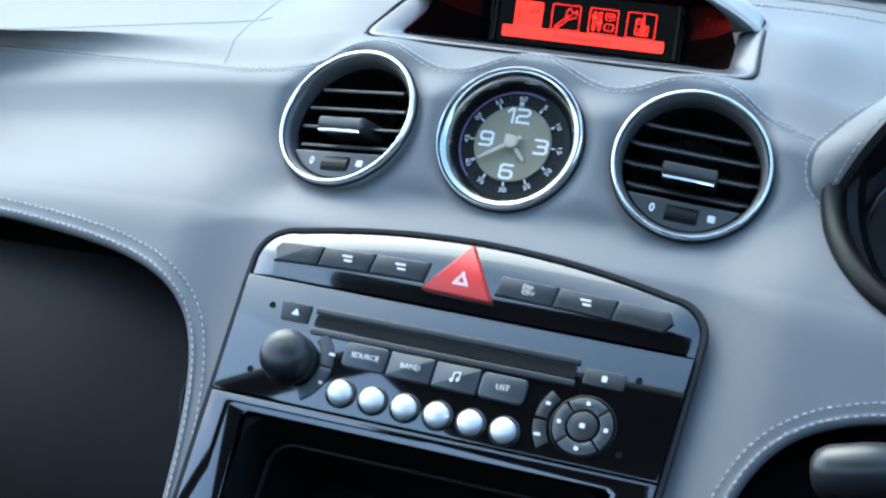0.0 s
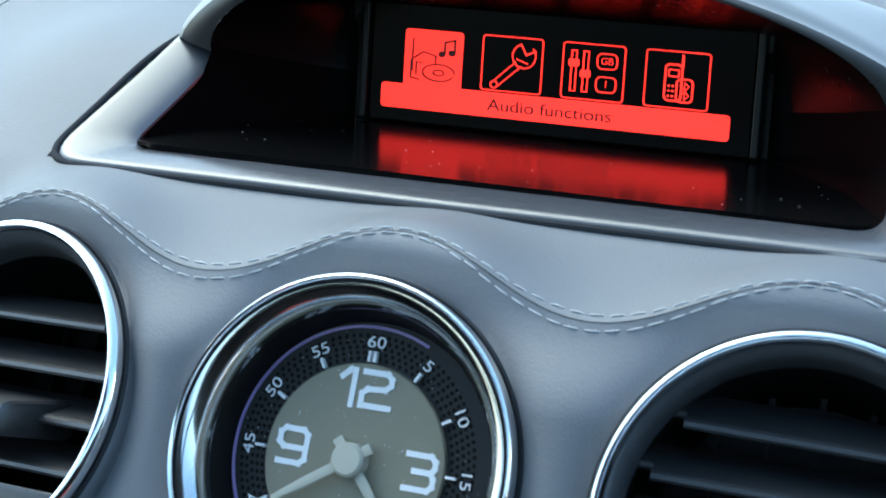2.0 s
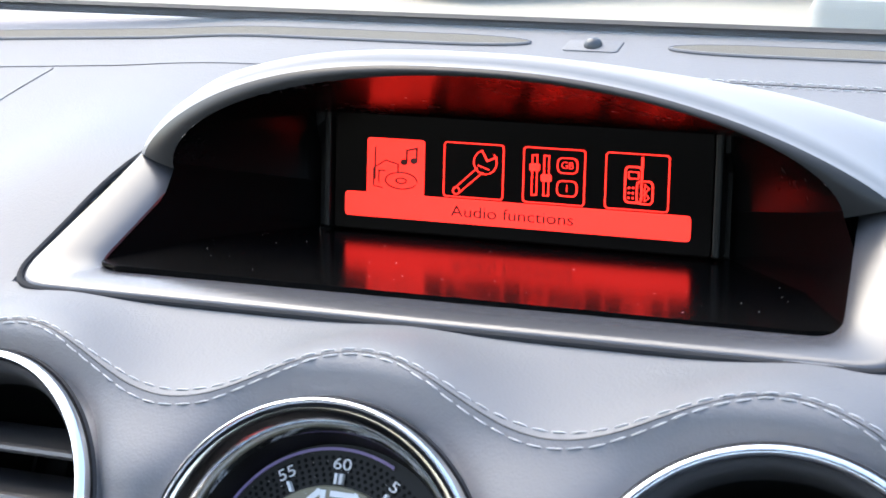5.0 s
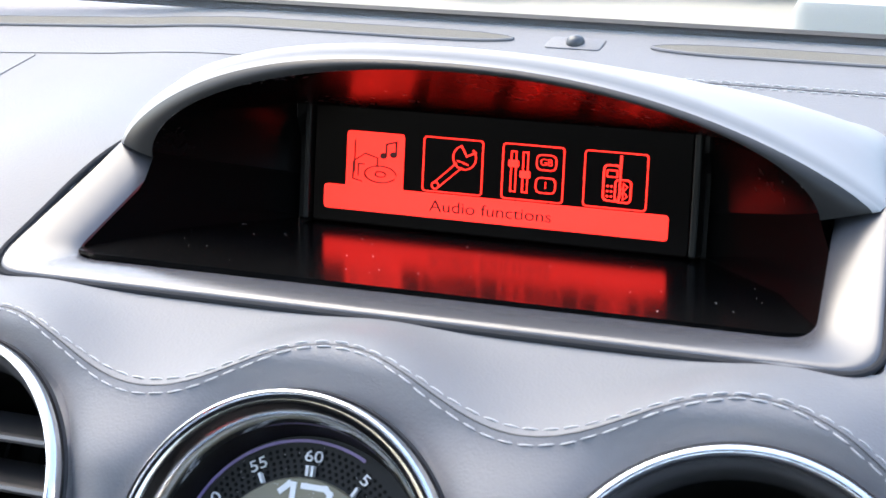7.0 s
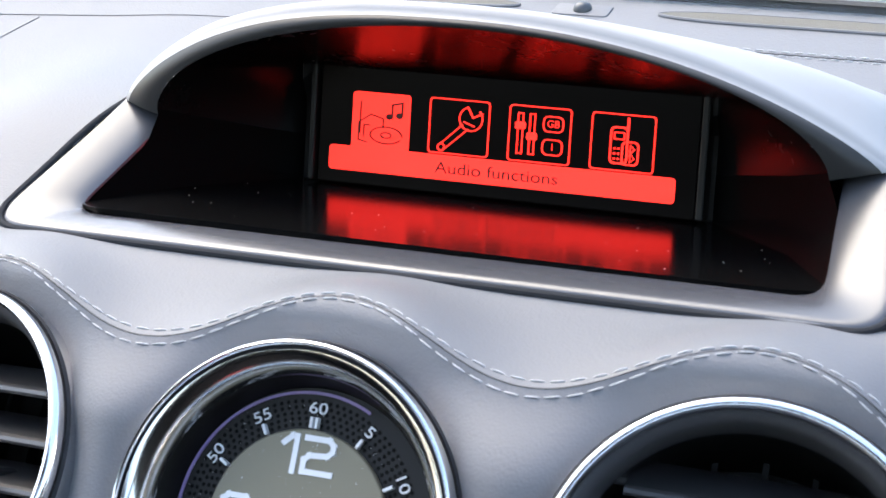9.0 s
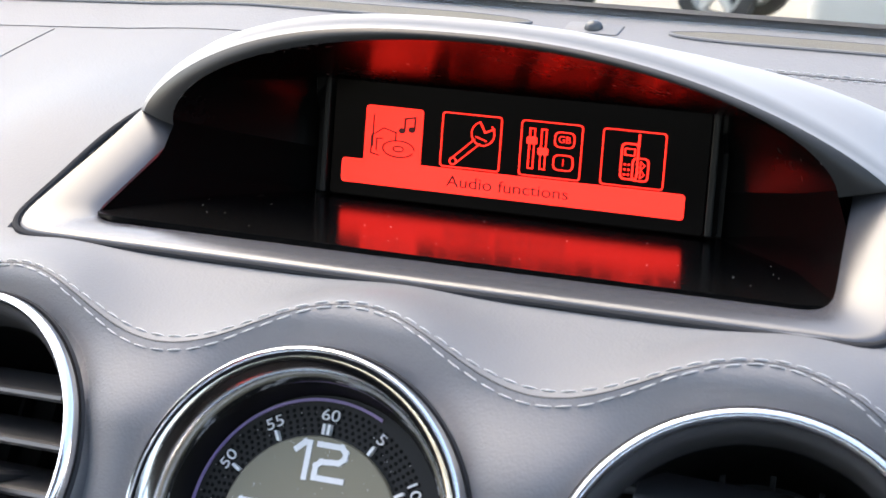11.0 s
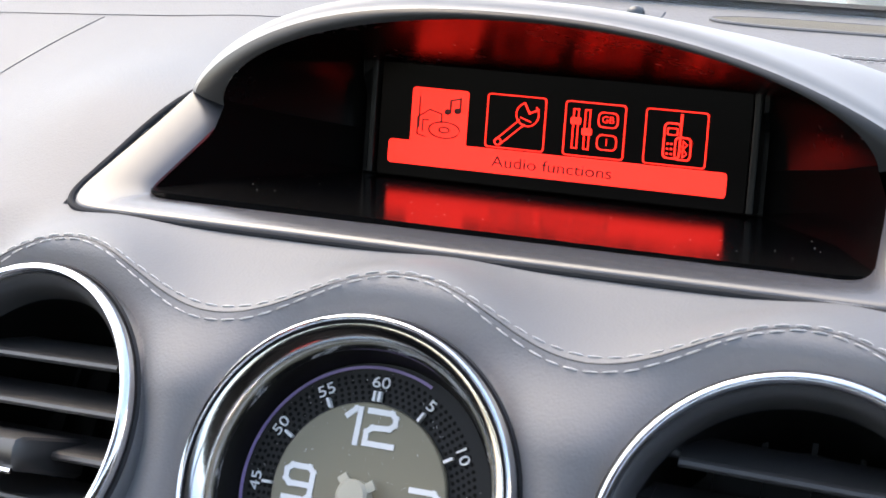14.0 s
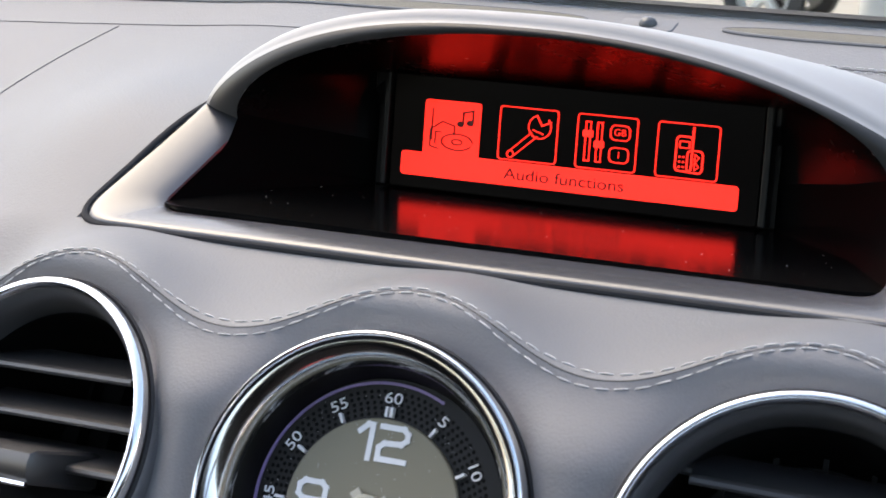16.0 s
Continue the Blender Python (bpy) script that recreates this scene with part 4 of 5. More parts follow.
KEY_SPANS = ((-0.1000, -0.0750, "l"), (-0.0745, -0.0490, ""), (-0.0485, -0.0215, ""), (0.0135, 0.0410, ""), (0.0415, 0.0690, ""), (0.0695, 0.0970, "r"))
for x0, x1, end in KEY_SPANS:
    bm = bmesh.new()
    prism(bm, key_outline(x0, x1, end == "l", end == "r"), 0.0020, 0.0052, 0.0012)
    key = part("switch_key", bm, BUTTON, switches, "dark grey key")
    if not end:
        bm = bmesh.new()
        cx, cy = (x0 + x1) / 2, -0.0178 - 0.35 * ((x0 + x1) / 2) ** 2 - 0.005
        if x0 == 0.0135:
            for k, text in enumerate(("ESP", "OFF")):
                words("key_word", text, 0.0030, WHITE, key, place(cx - 0.0003 + 0.0008 * k, cy + 0.0013 - 0.0026 * k, 0.0053, -5), width=1.2)
            continue
        for dx, dy, w, h in ((-0.0005, 0.0014, 0.0052, 0.0010), (0.0005, -0.0008, 0.0040, 0.0010)):
            prism(bm, rrect(w, h, 0.0003, cx + dx, cy + dy), 0.0051, 0.00535)
        part("key_sign", bm, WHITE, key)
bm = bmesh.new()
tri = [(-0.0225, -0.0315), (0.0130, -0.0325), (-0.0035, -0.0055)]


def round_poly(c, r, n=4):
    pts = []
    for i in range(len(c)):
        a, b, d = Vector(c[i - 1]), Vector(c[i]), Vector(c[(i + 1) % len(c)])
        e, g = (a - b).normalized(), (d - b).normalized()
        for k in range(n + 1):
            f = k / n
            pts.append(tuple(b + e * r * (1 - f) ** 2 + g * r * f ** 2))
    return pts


prism(bm, round_poly(tri, 0.0016), 0.002, 0.0064, 0.0010)
haz = part("hazard_button", bm, RED, switches, "red triangular hazard button")
mid = Vector((-0.0043, -0.0245))
for k, s in ((0, 0.0042), (1, 0.0026)):
    c = [(mid.x + s * math.cos(radians(a)), mid.y + s * math.sin(radians(a))) for a in (90, 210, 330)]
    bm = bmesh.new()
    stroke(bm, c, 0.0005, 0.0002, closed=True)
    bm.transform(Matrix.Translation((0, 0, 0.0063)))
    part("hazard_sign", bm, WHITE, haz)

radio = thing("car_radio", CONSOLE, "gloss black car radio with silver preset keys and a volume knob", "car radio")
bm = bmesh.new()
body = [(-side_x(-0.0985), -0.0985), (side_x(-0.0985), -0.0985), (side_x(-0.0395), -0.0395), (-side_x(-0.0395), -0.0395)]
prism(bm, body, -0.004, 0.0026, 0.0008)
part("faceplate", bm, GLOSS, radio)
for x, y in ((-0.0915, -0.053), (-0.0915, -0.0862), (0.0875, -0.0545), (0.0875, -0.090)):
    bm = bmesh.new()
    lathe(bm, [(0.0017, 0.0024), (0.0016, 0.0028), (0.0, 0.00275)], 16, Matrix.Translation((x, y, 0)))
    part("release_hole", bm, DIMPLE, radio)


def slab(name, outline, z, mat, parent, label="", bev=0.0006, z0=0.002):
    bm = bmesh.new()
    prism(bm, outline, z0, z, bev)
    return part(name, bm, mat, parent, label)


eject = slab("eject_key", round_poly([(-0.0855, -0.0590), (-0.0715, -0.0590), (-0.0715, -0.0497), (-0.0870, -0.0497)], 0.001), 0.0036, BUTTON, radio)
slab("eject_sign", [(-0.0805, -0.0560), (-0.0765, -0.0560), (-0.0785, -0.0527)], 0.0038, WHITE, eject, bev=0, z0=0.0034)
slab("slot_key", rrect(0.019, 0.0078, 0.001, 0.0725, -0.0572), 0.0034, BUTTON, radio)
slab("key_sign", rrect(0.0024, 0.0028, 0.0003, 0.0725, -0.0572), 0.0036, WHITE, radio, bev=0)
slab("slot_lip", rrect(0.129, 0.0030, 0.001, -0.0045, -0.0515), 0.0042, BUTTON, radio, "raised lip over the disc slot")
slab("slot_lip", rrect(0.129, 0.0030, 0.001, -0.0045, -0.0618), 0.0040, BUTTON, radio)
slab("disc_slot", rrect(0.127, 0.0058, 0.001, -0.0045, -0.0566), 0.0029, DARKCLOTH, radio, bev=0)
bm = bmesh.new()
lathe(bm, [(0.0134, 0.002), (0.0132, 0.0040), (0.0122, 0.0046), (0.0121, 0.0030)], 48, Matrix.Translation((-0.0740, -0.0780, 0)))
knob = part("volume_collar", bm, BLACK, radio)
bm = bmesh.new()
lathe(bm, [(0.0122, 0.003), (0.0125, 0.0080), (0.0120, 0.0120), (0.0105, 0.0150), (0.0080, 0.0168), (0.0045, 0.0178), (0.0, 0.0181)], 56, Matrix.Translation((-0.0740, -0.0780, 0)))
part("volume_knob", bm, BUTTON, radio, "dark round volume knob")


def crescent(cx, cy, r0, r1, a0, a1, n=10):
    return arc(cx, cy, r1, a0, a1, n) + arc(cx, cy, r0, a1, a0, n)


for a0, a1 in ((1, 50), (-58, -1)):
    slab("curved_key", crescent(-0.0740, -0.0780, 0.0152, 0.0215, a0, a1), 0.0036, RING_GREY, radio)
for a0, a1 in ((142, 178), (182, 218)):
    slab("curved_key", crescent(0.0690, -0.0810, 0.0165, 0.0225, a0, a1), 0.0036, BUTTON, radio)
for x, y, w in ((-0.0545, -0.0715, 0.0026), (-0.0555, -0.086, 0.0020), (0.0510, -0.0735, 0.0022), (0.0500, -0.0885, 0.0030)):
    slab("key_sign", rrect(w, 0.0014, 0.0003, x, y), 0.0038, WHITE, radio, bev=0)
for k, (x, sign) in enumerate(((-0.0382, "SOURCE"), (-0.0158, "BAND"), (0.0066, ""), (0.0290, "LIST"))):
    y = -0.0698 - 0.0004 * k
    w = 0.0216
    o = [(x - w / 2, y - 0.0062), (x + w / 2, y - 0.0062), (x + w / 2, y + 0.0062), (x - w / 2, y + 0.0062)]
    key = slab("function_key", round_poly(o, 0.0012 if k not in (0, 3) else 0.003), 0.0044, RING_GREY, radio, "dark grey function key", 0.0010)
    if sign:
        words("key_word", sign, 0.0036, WHITE, key, place(x, y, 0.0045))
    elif k == 2:
        bm = bmesh.new()
        stroke(bm, [(x - 0.0012, y - 0.0014), (x - 0.0012, y + 0.0020), (x + 0.0016, y + 0.0026), (x + 0.0016, y - 0.0008)], 0.0006)
        for dx, dy in ((-0.0018, -0.0016), (0.0010, -0.0010)):
            prism(bm, arc(x + dx, y + dy, 0.0009, 0, 330, 8), 0, 0.0003)
        bm.transform(Matrix.Translation((0, 0, 0.0044)))
        part("note_sign", bm, WHITE, key)
    else:
        for dx, h in ((-0.003, 0.0030), (-0.001, 0.0020), (0.001, 0.0030), (0.003, 0.0024)):
            slab("key_sign", rrect(0.0013, h, 0.0002, x + dx, y), 0.0046, WHITE, key, bev=0, z0=0.004)
for k in range(6):
    x, y = -0.0445 + 0.0159 * k, -0.0890 - 0.0003 * k
    bm = bmesh.new()
    lathe(bm, [(0.0072, 0.002), (0.0072, 0.0036), (0.0064, 0.0042), (0.0060, 0.0030)], 36, Matrix.Translation((x, y, 0)))
    pr = part("preset_collar", bm, BUTTON, radio)
    bm = bmesh.new()
    lathe(bm, [(0.0058, 0.003), (0.0056, 0.0058), (0.0048, 0.0072), (0.0030, 0.0080), (0.0, 0.0083)], 36, Matrix.Translation((x, y, 0)))
    part("preset_key", bm, PRESET, pr, "domed silver preset key")
bm = bmesh.new()
C = Matrix.Translation((0.0690, -0.0810, 0))
lathe(bm, [(0.0150, 0.002), (0.0150, 0.0032), (0.0144, 0.0036), (0.0140, 0.0030)], 56, C)
part("dial_collar", bm, BLACK, radio)
for q in range(4):
    key = slab("dial_key", crescent(0.0690, -0.0810, 0.0078, 0.0136, 45 + 90 * q + 2, 135 + 90 * q - 2, 12), 0.0048, RING_GREY, radio, "silver-grey ring key", 0.0008)
    a = radians(90 + 90 * q)
    slab("key_sign", rrect(0.0018, 0.0018, 0.0003, 0.0690 + 0.0107 * math.cos(a), -0.0810 + 0.0107 * math.sin(a)), 0.0050, WHITE, key, bev=0, z0=0.0045)
ok = slab("confirm_key", arc(0.0690, -0.0810, 0.0068, 0, 345, 23), 0.0052, BUTTON, radio, "", 0.0008)
slab("key_sign", rrect(0.0024, 0.0022, 0.0003, 0.0690, -0.0810), 0.0054, WHITE, ok, bev=0, z0=0.0048)

# ---- passenger's side: dark glove box under the arched edge ----
glove = thing("glove_box", CONSOLE, "dark glossy glove box lid set back under the dashboard edge", "glove box")
bm = bmesh.new()
rows = []
for i in range(25):
    x = -0.085 - 0.60 * i / 24
    col = []
    for d, w in ((0.010, -0.040), (0.030, -0.036), (0.06, -0.034), (0.10, -0.036), (0.14, -0.044), (0.20, -0.065), (0.26, -0.09)):
        col.append(bm.verts.new((x, -d - 0.02, w - 0.12 * max(0, -x - 0.2))))
    rows.append(col)
for a, b in zip(rows, rows[1:]):
    for j in range(len(a) - 1):
        bm.faces.new((a[j], a[j + 1], b[j + 1], b[j]))
LID = material("dark_lid_plastic", (0.006, 0.005, 0.005), 0.5, spec=0.12, vary=0.25, scale=12, bump=0.1, bump_scale=1500)
part("lid", bm, LID, glove)
bm = bmesh.new()
tube(bm, [(-0.13 - 0.006 * math.sin(i / 3), -0.075 - 0.004 * i, -0.030) for i in range(10)], 0.0012, 6)
part("lid_joint", bm, GROOVE, glove)

# ---- driver's side: instrument hood with its gauge, knee panel, column stalk ----
bino = thing("instrument_hood", FASCIA, "grey leather instrument hood with double stitched edge over dark gauges", "instrument hood")


HOOD_SHIFT = Vector((0.007, 0.003, -0.014))


def bow(pts, n):
    """Smooth run of n points through a few given ones."""
    p = [Vector(q) for q in pts]
    out = []
    for i in range(n + 1):
        t = (len(p) - 1) * i / n
        k = min(len(p) - 2, int(t))
        f = t - k
        a, b, c, d = p[max(0, k - 1)], p[k], p[k + 1], p[min(len(p) - 1, k + 2)]
        out.append(0.5 * (2 * b + (c - a) * f + (2 * a - 5 * b + 4 * c - d) * f * f + (3 * b - a - 3 * c + d) * f ** 3))
    return out


SEAM = bow(((0.1500, -0.0085), (0.1430, -0.001), (0.1410, 0.012), (0.1445, 0.0255), (0.155, 0.045), (0.172, 0.070), (0.205, 0.098), (0.255, 0.112), (0.31, 0.100), (0.35, 0.060), (0.36, 0.0)), 80)
SEAM = [p + HOOD_SHIFT.to_2d() for p in SEAM]
BROW = bow(((0.1515, -0.0095, 0.003), (0.154, -0.004, 0.008), (0.160, 0.006, 0.016), (0.168, 0.017, 0.026), (0.180, 0.030, 0.037), (0.200, 0.046, 0.050), (0.225, 0.058, 0.060), (0.255, 0.062, 0.063), (0.30, 0.052, 0.055), (0.335, 0.030, 0.03), (0.345, 0.0, 0.005)), 80)
BROW = [p + HOOD_SHIFT for p in BROW]


def dash_w(u, v):
    return fascia_point(u, v).z if v < seam_v(u) else pad_w(u, v)


def hood_point(i, f):
    """f runs from the stitched seam (0) to the brow's edge (1), then under it (to 2)."""
    s = Vector((*SEAM[i], dash_w(*SEAM[i]) + 0.0002))
    e = BROW[i]
    if f <= 1:
        return s + (e - s) * f + Vector((0, 0, 0.14 * (e - s).length * math.sin(math.pi * f)))
    return e + Vector((0.002, -0.004 + 0.006 * (f - 1), -0.002 - (e.z + 0.03) * (f - 1)))


bm = bmesh.new()
rows = [[bm.verts.new(hood_point(i, f)) for f in (0, 0.04, 0.1, 0.2, 0.35, 0.5, 0.65, 0.8, 0.92, 1.0)] for i in range(81)]
for a, c in zip(rows, rows[1:]):
    for k in range(9):
        bm.faces.new((a[k], a[k + 1], c[k + 1], c[k]))
part("hood_skin", bm, LEATHER, bino)
bm = bmesh.new()
rows = [[bm.verts.new(hood_point(i, f)) for f in (1.0, 1.001, 1.3, 1.6, 2.0)] for i in range(81)]
for a, c in zip(rows, rows[1:]):
    for k in range(4):
        bm.faces.new((a[k], a[k + 1], c[k + 1], c[k]))
part("hood_lining", bm, BLACK, bino, "black underside of the hood")
bm = bmesh.new()
lathe(bm, [(0.082, -0.004), (0.0815, 0.002), (0.079, 0.0045), (0.074, 0.005), (0.069, 0.0), (0.066, -0.04), (0.0, -0.045)], 90, Matrix.Translation((0.240, 0.010, bend(0.24) + 0.003)) @ Matrix.Rotation(radians(19), 4, "Y"))
part("gauge_bowl", bm, BLACK, bino)
# black tube added to cover the stepped edge cut into the skin
bm = bmesh.new()
ring = []
for i in range(72):
    a = 2 * math.pi * i / 72
    u, v = 0.240 + 0.0800 * math.cos(a), 0.010 + 0.0765 * math.sin(a)
    ring.append((u, v, dash_w(u, v) + 0.0005))
tube(bm, ring, 0.0062, 10, closed=True)
part("gauge_edge_cover", bm, BLACK, bino, "added black bead over the cut edge of the gauge opening")
UPW = Vector((0, 0, 1))
for off in (-0.0022, 0.0024):
    def seam_row(i, off=off):
        i = int(i)
        a, b = SEAM[max(0, i - 1)], SEAM[min(80, i + 1)]
        d = Vector((b.x - a.x, b.y - a.y)).normalized()
        u, v = SEAM[i].x + d.y * off, SEAM[i].y - d.x * off
        if off > 0:
            return hood_point(i, 0.0) + Vector((d.y * off, -d.x * off, 0.0011)), UPW
        return Vector((u, v, dash_w(u, v) + 0.0002)), UPW
    stitches("hood_stitching", seam_row, range(0, 56), 0.0030, 0.0011, 0.0003, parent=bino)
bm = bmesh.new()
tube(bm, [hood_point(i, 0.0) + Vector((0, 0, 0.0002)) for i in range(0, 80)], 0.0005, 6)
part("hood_seam", bm, FOLD, bino)
stitches("brow_stitching", lambda i: (hood_point(int(i), 0.88) + Vector((0, 0, 0.0003)), UPW), range(1, 50), 0.0030, 0.0012, 0.00025, parent=bino)
stitches("tie_stitching", lambda u: (Vector((u, 0.0345 - 0.35 * (u - 0.126), dash_w(u, 0.0345 - 0.35 * (u - 0.126)) + 0.0002)), UPW), spread(0.127, 0.1415, 0.001), 0.0030, 0.0011, 0.00025, parent=bino)
for gx in (0.205, 0.275):
    bm = bmesh.new()
    lathe(bm, [(0.034, -0.040), (0.034, -0.018), (0.0328, -0.016), (0.0315, -0.018), (0.031, -0.036)], 72, Matrix.Translation((gx, 0.0, bend(0.22))))
    gauge = part("gauge", bm, CHROME, bino, "chrome-rimmed gauge")
    bm = bmesh.new()
    disc(bm, 0.0315, -0.035, 64, Matrix.Translation((gx, 0.0, bend(0.22))))
    part("gauge_face", bm, DIAL, gauge)
knee = thing("knee_panel", CONSOLE, "dark panel under the stitched dashboard edge", "panel")
bm = bmesh.new()
prism(bm, [(0.10, -0.30), (0.48, -0.30), (0.48, -0.02), (0.10, -0.02)], -0.060, -0.045, 0.002)
part("panel", bm, LID, knee)

stalk = thing("column_stalk", FASCIA @ Matrix.Translation((0.196, -0.143, 0.045)) @ Matrix.Rotation(radians(-90), 4, "Y") @ Matrix.Rotation(radians(12), 4, "X"), "dark grey control stalk on the steering column", "stalk")
bm = bmesh.new()
lathe(bm, [(0.0065, -0.12), (0.0070, -0.04), (0.0085, -0.030)], 24)
part("stem", bm, BUTTON, stalk)
bm = bmesh.new()
lathe(bm, [(0.0085, -0.030), (0.0118, -0.026), (0.0128, -0.012), (0.0122, 0.004), (0.0100, 0.0095), (0.0060, 0.0120), (0.0, 0.0128)], 32)
part("knob", bm, BUTTON, stalk, "rounded dark end piece")


# ---- windscreen, scuttle and wiper ----
GLASS = bpy.data.materials.new("clear_glass")
GLASS.use_nodes = True
gn = GLASS.node_tree.nodes
gn.remove(gn["Principled BSDF"])
tr, gl, mx = gn.new("ShaderNodeBsdfTransparent"), gn.new("ShaderNodeBsdfGlossy"), gn.new("ShaderNodeMixShader")
tr.inputs["Color"].default_value = (0.93, 0.96, 0.95, 1)
gl.inputs["Roughness"].default_value = 0.02
mx.inputs[0].default_value = 0.04
GLASS.node_tree.links.new(tr.outputs[0], mx.inputs[1])
GLASS.node_tree.links.new(gl.outputs[0], mx.inputs[2])
GLASS.node_tree.links.new(mx.outputs[0], gn["Material Output"].inputs["Surface"])

BODYPAINT = material("grey_body_paint", (0.22, 0.225, 0.23), 0.35, vary=0.08, scale=8, coat=0.4)
SCUTTLE = material("grey_scuttle_plastic", (0.33, 0.335, 0.34), 0.6, vary=0.15, scale=30, bump=0.2, bump_scale=900)
RUBBER = material("black_rubber", (0.010, 0.010, 0.011), 0.7, vary=0.2, scale=60)


def slab3(bm, corners, thick):
    """A sheet with thickness over four corners."""
    a, b, c, d = [Vector(p) for p in corners]
    n = (b - a).cross(d - a).normalized() * thick
    lo = [bm.verts.new(p) for p in (a, b, c, d)]
    hi = [bm.verts.new(p + n) for p in (a, b, c, d)]
    bm.faces.new(hi)
    bm.faces.new(lo[::-1])
    for i in range(4):
        bm.faces.new((lo[i], lo[(i + 1) % 4], hi[(i + 1) % 4], hi[i]))


BASE_Y, BASE_Z, HEAD_Y, HEAD_Z = 0.200, 0.0965, -0.52, 0.48
cabin = thing("windscreen", Matrix.Identity(4), "raked clear windscreen with a black lower edge", "windscreen", kind="structure")
bm = bmesh.new()
slab3(bm, [(-0.70, BASE_Y, BASE_Z), (0.62, BASE_Y, BASE_Z), (0.52, HEAD_Y, HEAD_Z), (-0.60, HEAD_Y, HEAD_Z)], 0.004)
pane = part("pane", bm, GLASS, cabin, smooth=False)
pane.visible_shadow = False
bm = bmesh.new()
slab3(bm, [(-0.72, BASE_Y + 0.0005, BASE_Z - 0.0025), (0.64, BASE_Y + 0.0005, BASE_Z - 0.0025), (0.64, BASE_Y + 0.0030, BASE_Z - 0.0015), (-0.72, BASE_Y + 0.0030, BASE_Z - 0.0015)], 0.003)
part("black_edge", bm, RUBBER, cabin, smooth=False)

scuttle = thing("scuttle_panel", Matrix.Identity(4), "grey scuttle panel outside the foot of the windscreen", "panel", kind="structure")
bm = bmesh.new()
rows = []
for i in range(41):
    x = -0.8 + 1.55 * i / 40
    rows.append([bm.verts.new((x, y, z - 0.10 * (x + 0.04) ** 2)) for y, z in ((0.205, 0.091), (0.219, 0.0945), (0.244, 0.0915), (0.32, 0.066), (0.50, 0.030), (0.9, -0.06), (1.15, -0.14), (1.2, -0.3))])
for a, b in zip(rows, rows[1:]):
    for j in range(7):
        bm.faces.new((a[j], a[j + 1], b[j + 1], b[j]))
part("bonnet_skin", bm, SCUTTLE, scuttle)

wiper = thing("windscreen_wiper", Matrix.Identity(4), "windscreen wiper with a pale cap resting outside the glass", "wiper")
bm = bmesh.new()
prism(bm, rrect(0.044, 0.026, 0.006), 0.0, 0.020, 0.005, at=Matrix.Translation((0.060, 0.254, 0.0835)))
part("pivot_cap", bm, material("pale_worn_plastic", (0.34, 0.335, 0.31), 0.6, vary=0.1), wiper, "pale pivot cap")
bm = bmesh.new()
tube(bm, [(0.080, 0.254, 0.0970), (0.12, 0.256, 0.095), (0.33, 0.269, 0.099), (0.62, 0.239, 0.099)], 0.006, 8)
part("arm", bm, RUBBER, wiper)
bm = bmesh.new()
tube(bm, [(0.17, 0.254, 0.098), (0.36, 0.246, 0.103), (0.62, 0.229, 0.107)], 0.004, 6)
part("blade", bm, RUBBER, wiper)

# ---- the rest of the cabin, closing the place round the camera ----
roof = thing("cabin_shell", Matrix.Identity(4), "plain cabin lining with open side and rear windows", "cabin", kind="structure")
bm = bmesh.new()
slab3(bm, [(-0.43, -1.7, 0.56), (0.40, -1.7, 0.56), (0.42, HEAD_Y, HEAD_Z), (-0.45, HEAD_Y, HEAD_Z)], 0.03)
part("roof_lining", bm, ROOFCLOTH, roof, smooth=False)
bm = bmesh.new()
slab3(bm, [(-0.75, -1.9, -0.62), (0.70, -1.9, -0.62), (0.70, 0.30, -0.62), (-0.75, 0.30, -0.62)], 0.02)
part("floor_lining", bm, DARKCLOTH, roof, smooth=False)
# unseen side walls; the driver's is raised to block light on the right fascia
for x, t in ((-0.74, 0.03), (0.67, 0.03)):
    bm = bmesh.new()
    slab3(bm, [(x, -1.9, -0.62), (x, 0.30, -0.62), (x, 0.28, -0.06 if x < 0 else 0.06), (x, -1.9, 0.02 if x < 0 else 0.24)], -t)
    part("unseen_door_lining", bm, DARKCLOTH, roof, smooth=False)
    bm = bmesh.new()
    slab3(bm, [(x, -0.78, 0.08), (x, -0.66, 0.08), (x * 0.62, -0.62, 0.51), (x * 0.62, -0.74, 0.51)], -t)
    part("door_pillar", bm, ROOFCLOTH, roof, smooth=False)
bm = bmesh.new()
slab3(bm, [(-0.72, -1.75, -0.62), (0.66, -1.75, -0.62), (0.66, -1.85, 0.12), (-0.72, -1.85, 0.12)], 0.03)
part("rear_lining", bm, DARKCLOTH, roof, smooth=False)
bm = bmesh.new()
slab3(bm, [(-0.72, 0.27, -0.62), (0.66, 0.27, -0.62), (0.66, 0.225, 0.06), (-0.72, 0.225, 0.06)], -0.02)
part("bulkhead", bm, DARKCLOTH, roof, smooth=False)
for x in (-0.36, 0.33):
    bm = bmesh.new()
    prism(bm, rrect(0.50, 0.62, 0.12, x, 0.0), -0.06, 0.06, 0.04, at=Matrix.Translation((0, -1.30 if x < 0 else -1.34, -0.12)) @ Matrix.Rotation(radians(72), 4, "X"))
    part("seat_back", bm, DARKCLOTH, roof)

# ---- outdoors ----
GROUND_Z = -1.2
PAVING = material("pale_concrete", (0.33, 0.300, 0.245), 0.85, vary=0.25, scale=0.8, bump=0.3, bump_scale=60)
ground = tagged(new("ground", bpy.data.meshes.new("ground")), "pale dusty concrete yard in daylight", "ground", kind="structure")
bm = bmesh.new()
bmesh.ops.create_grid(bm, x_segments=40, y_segments=40, size=600)
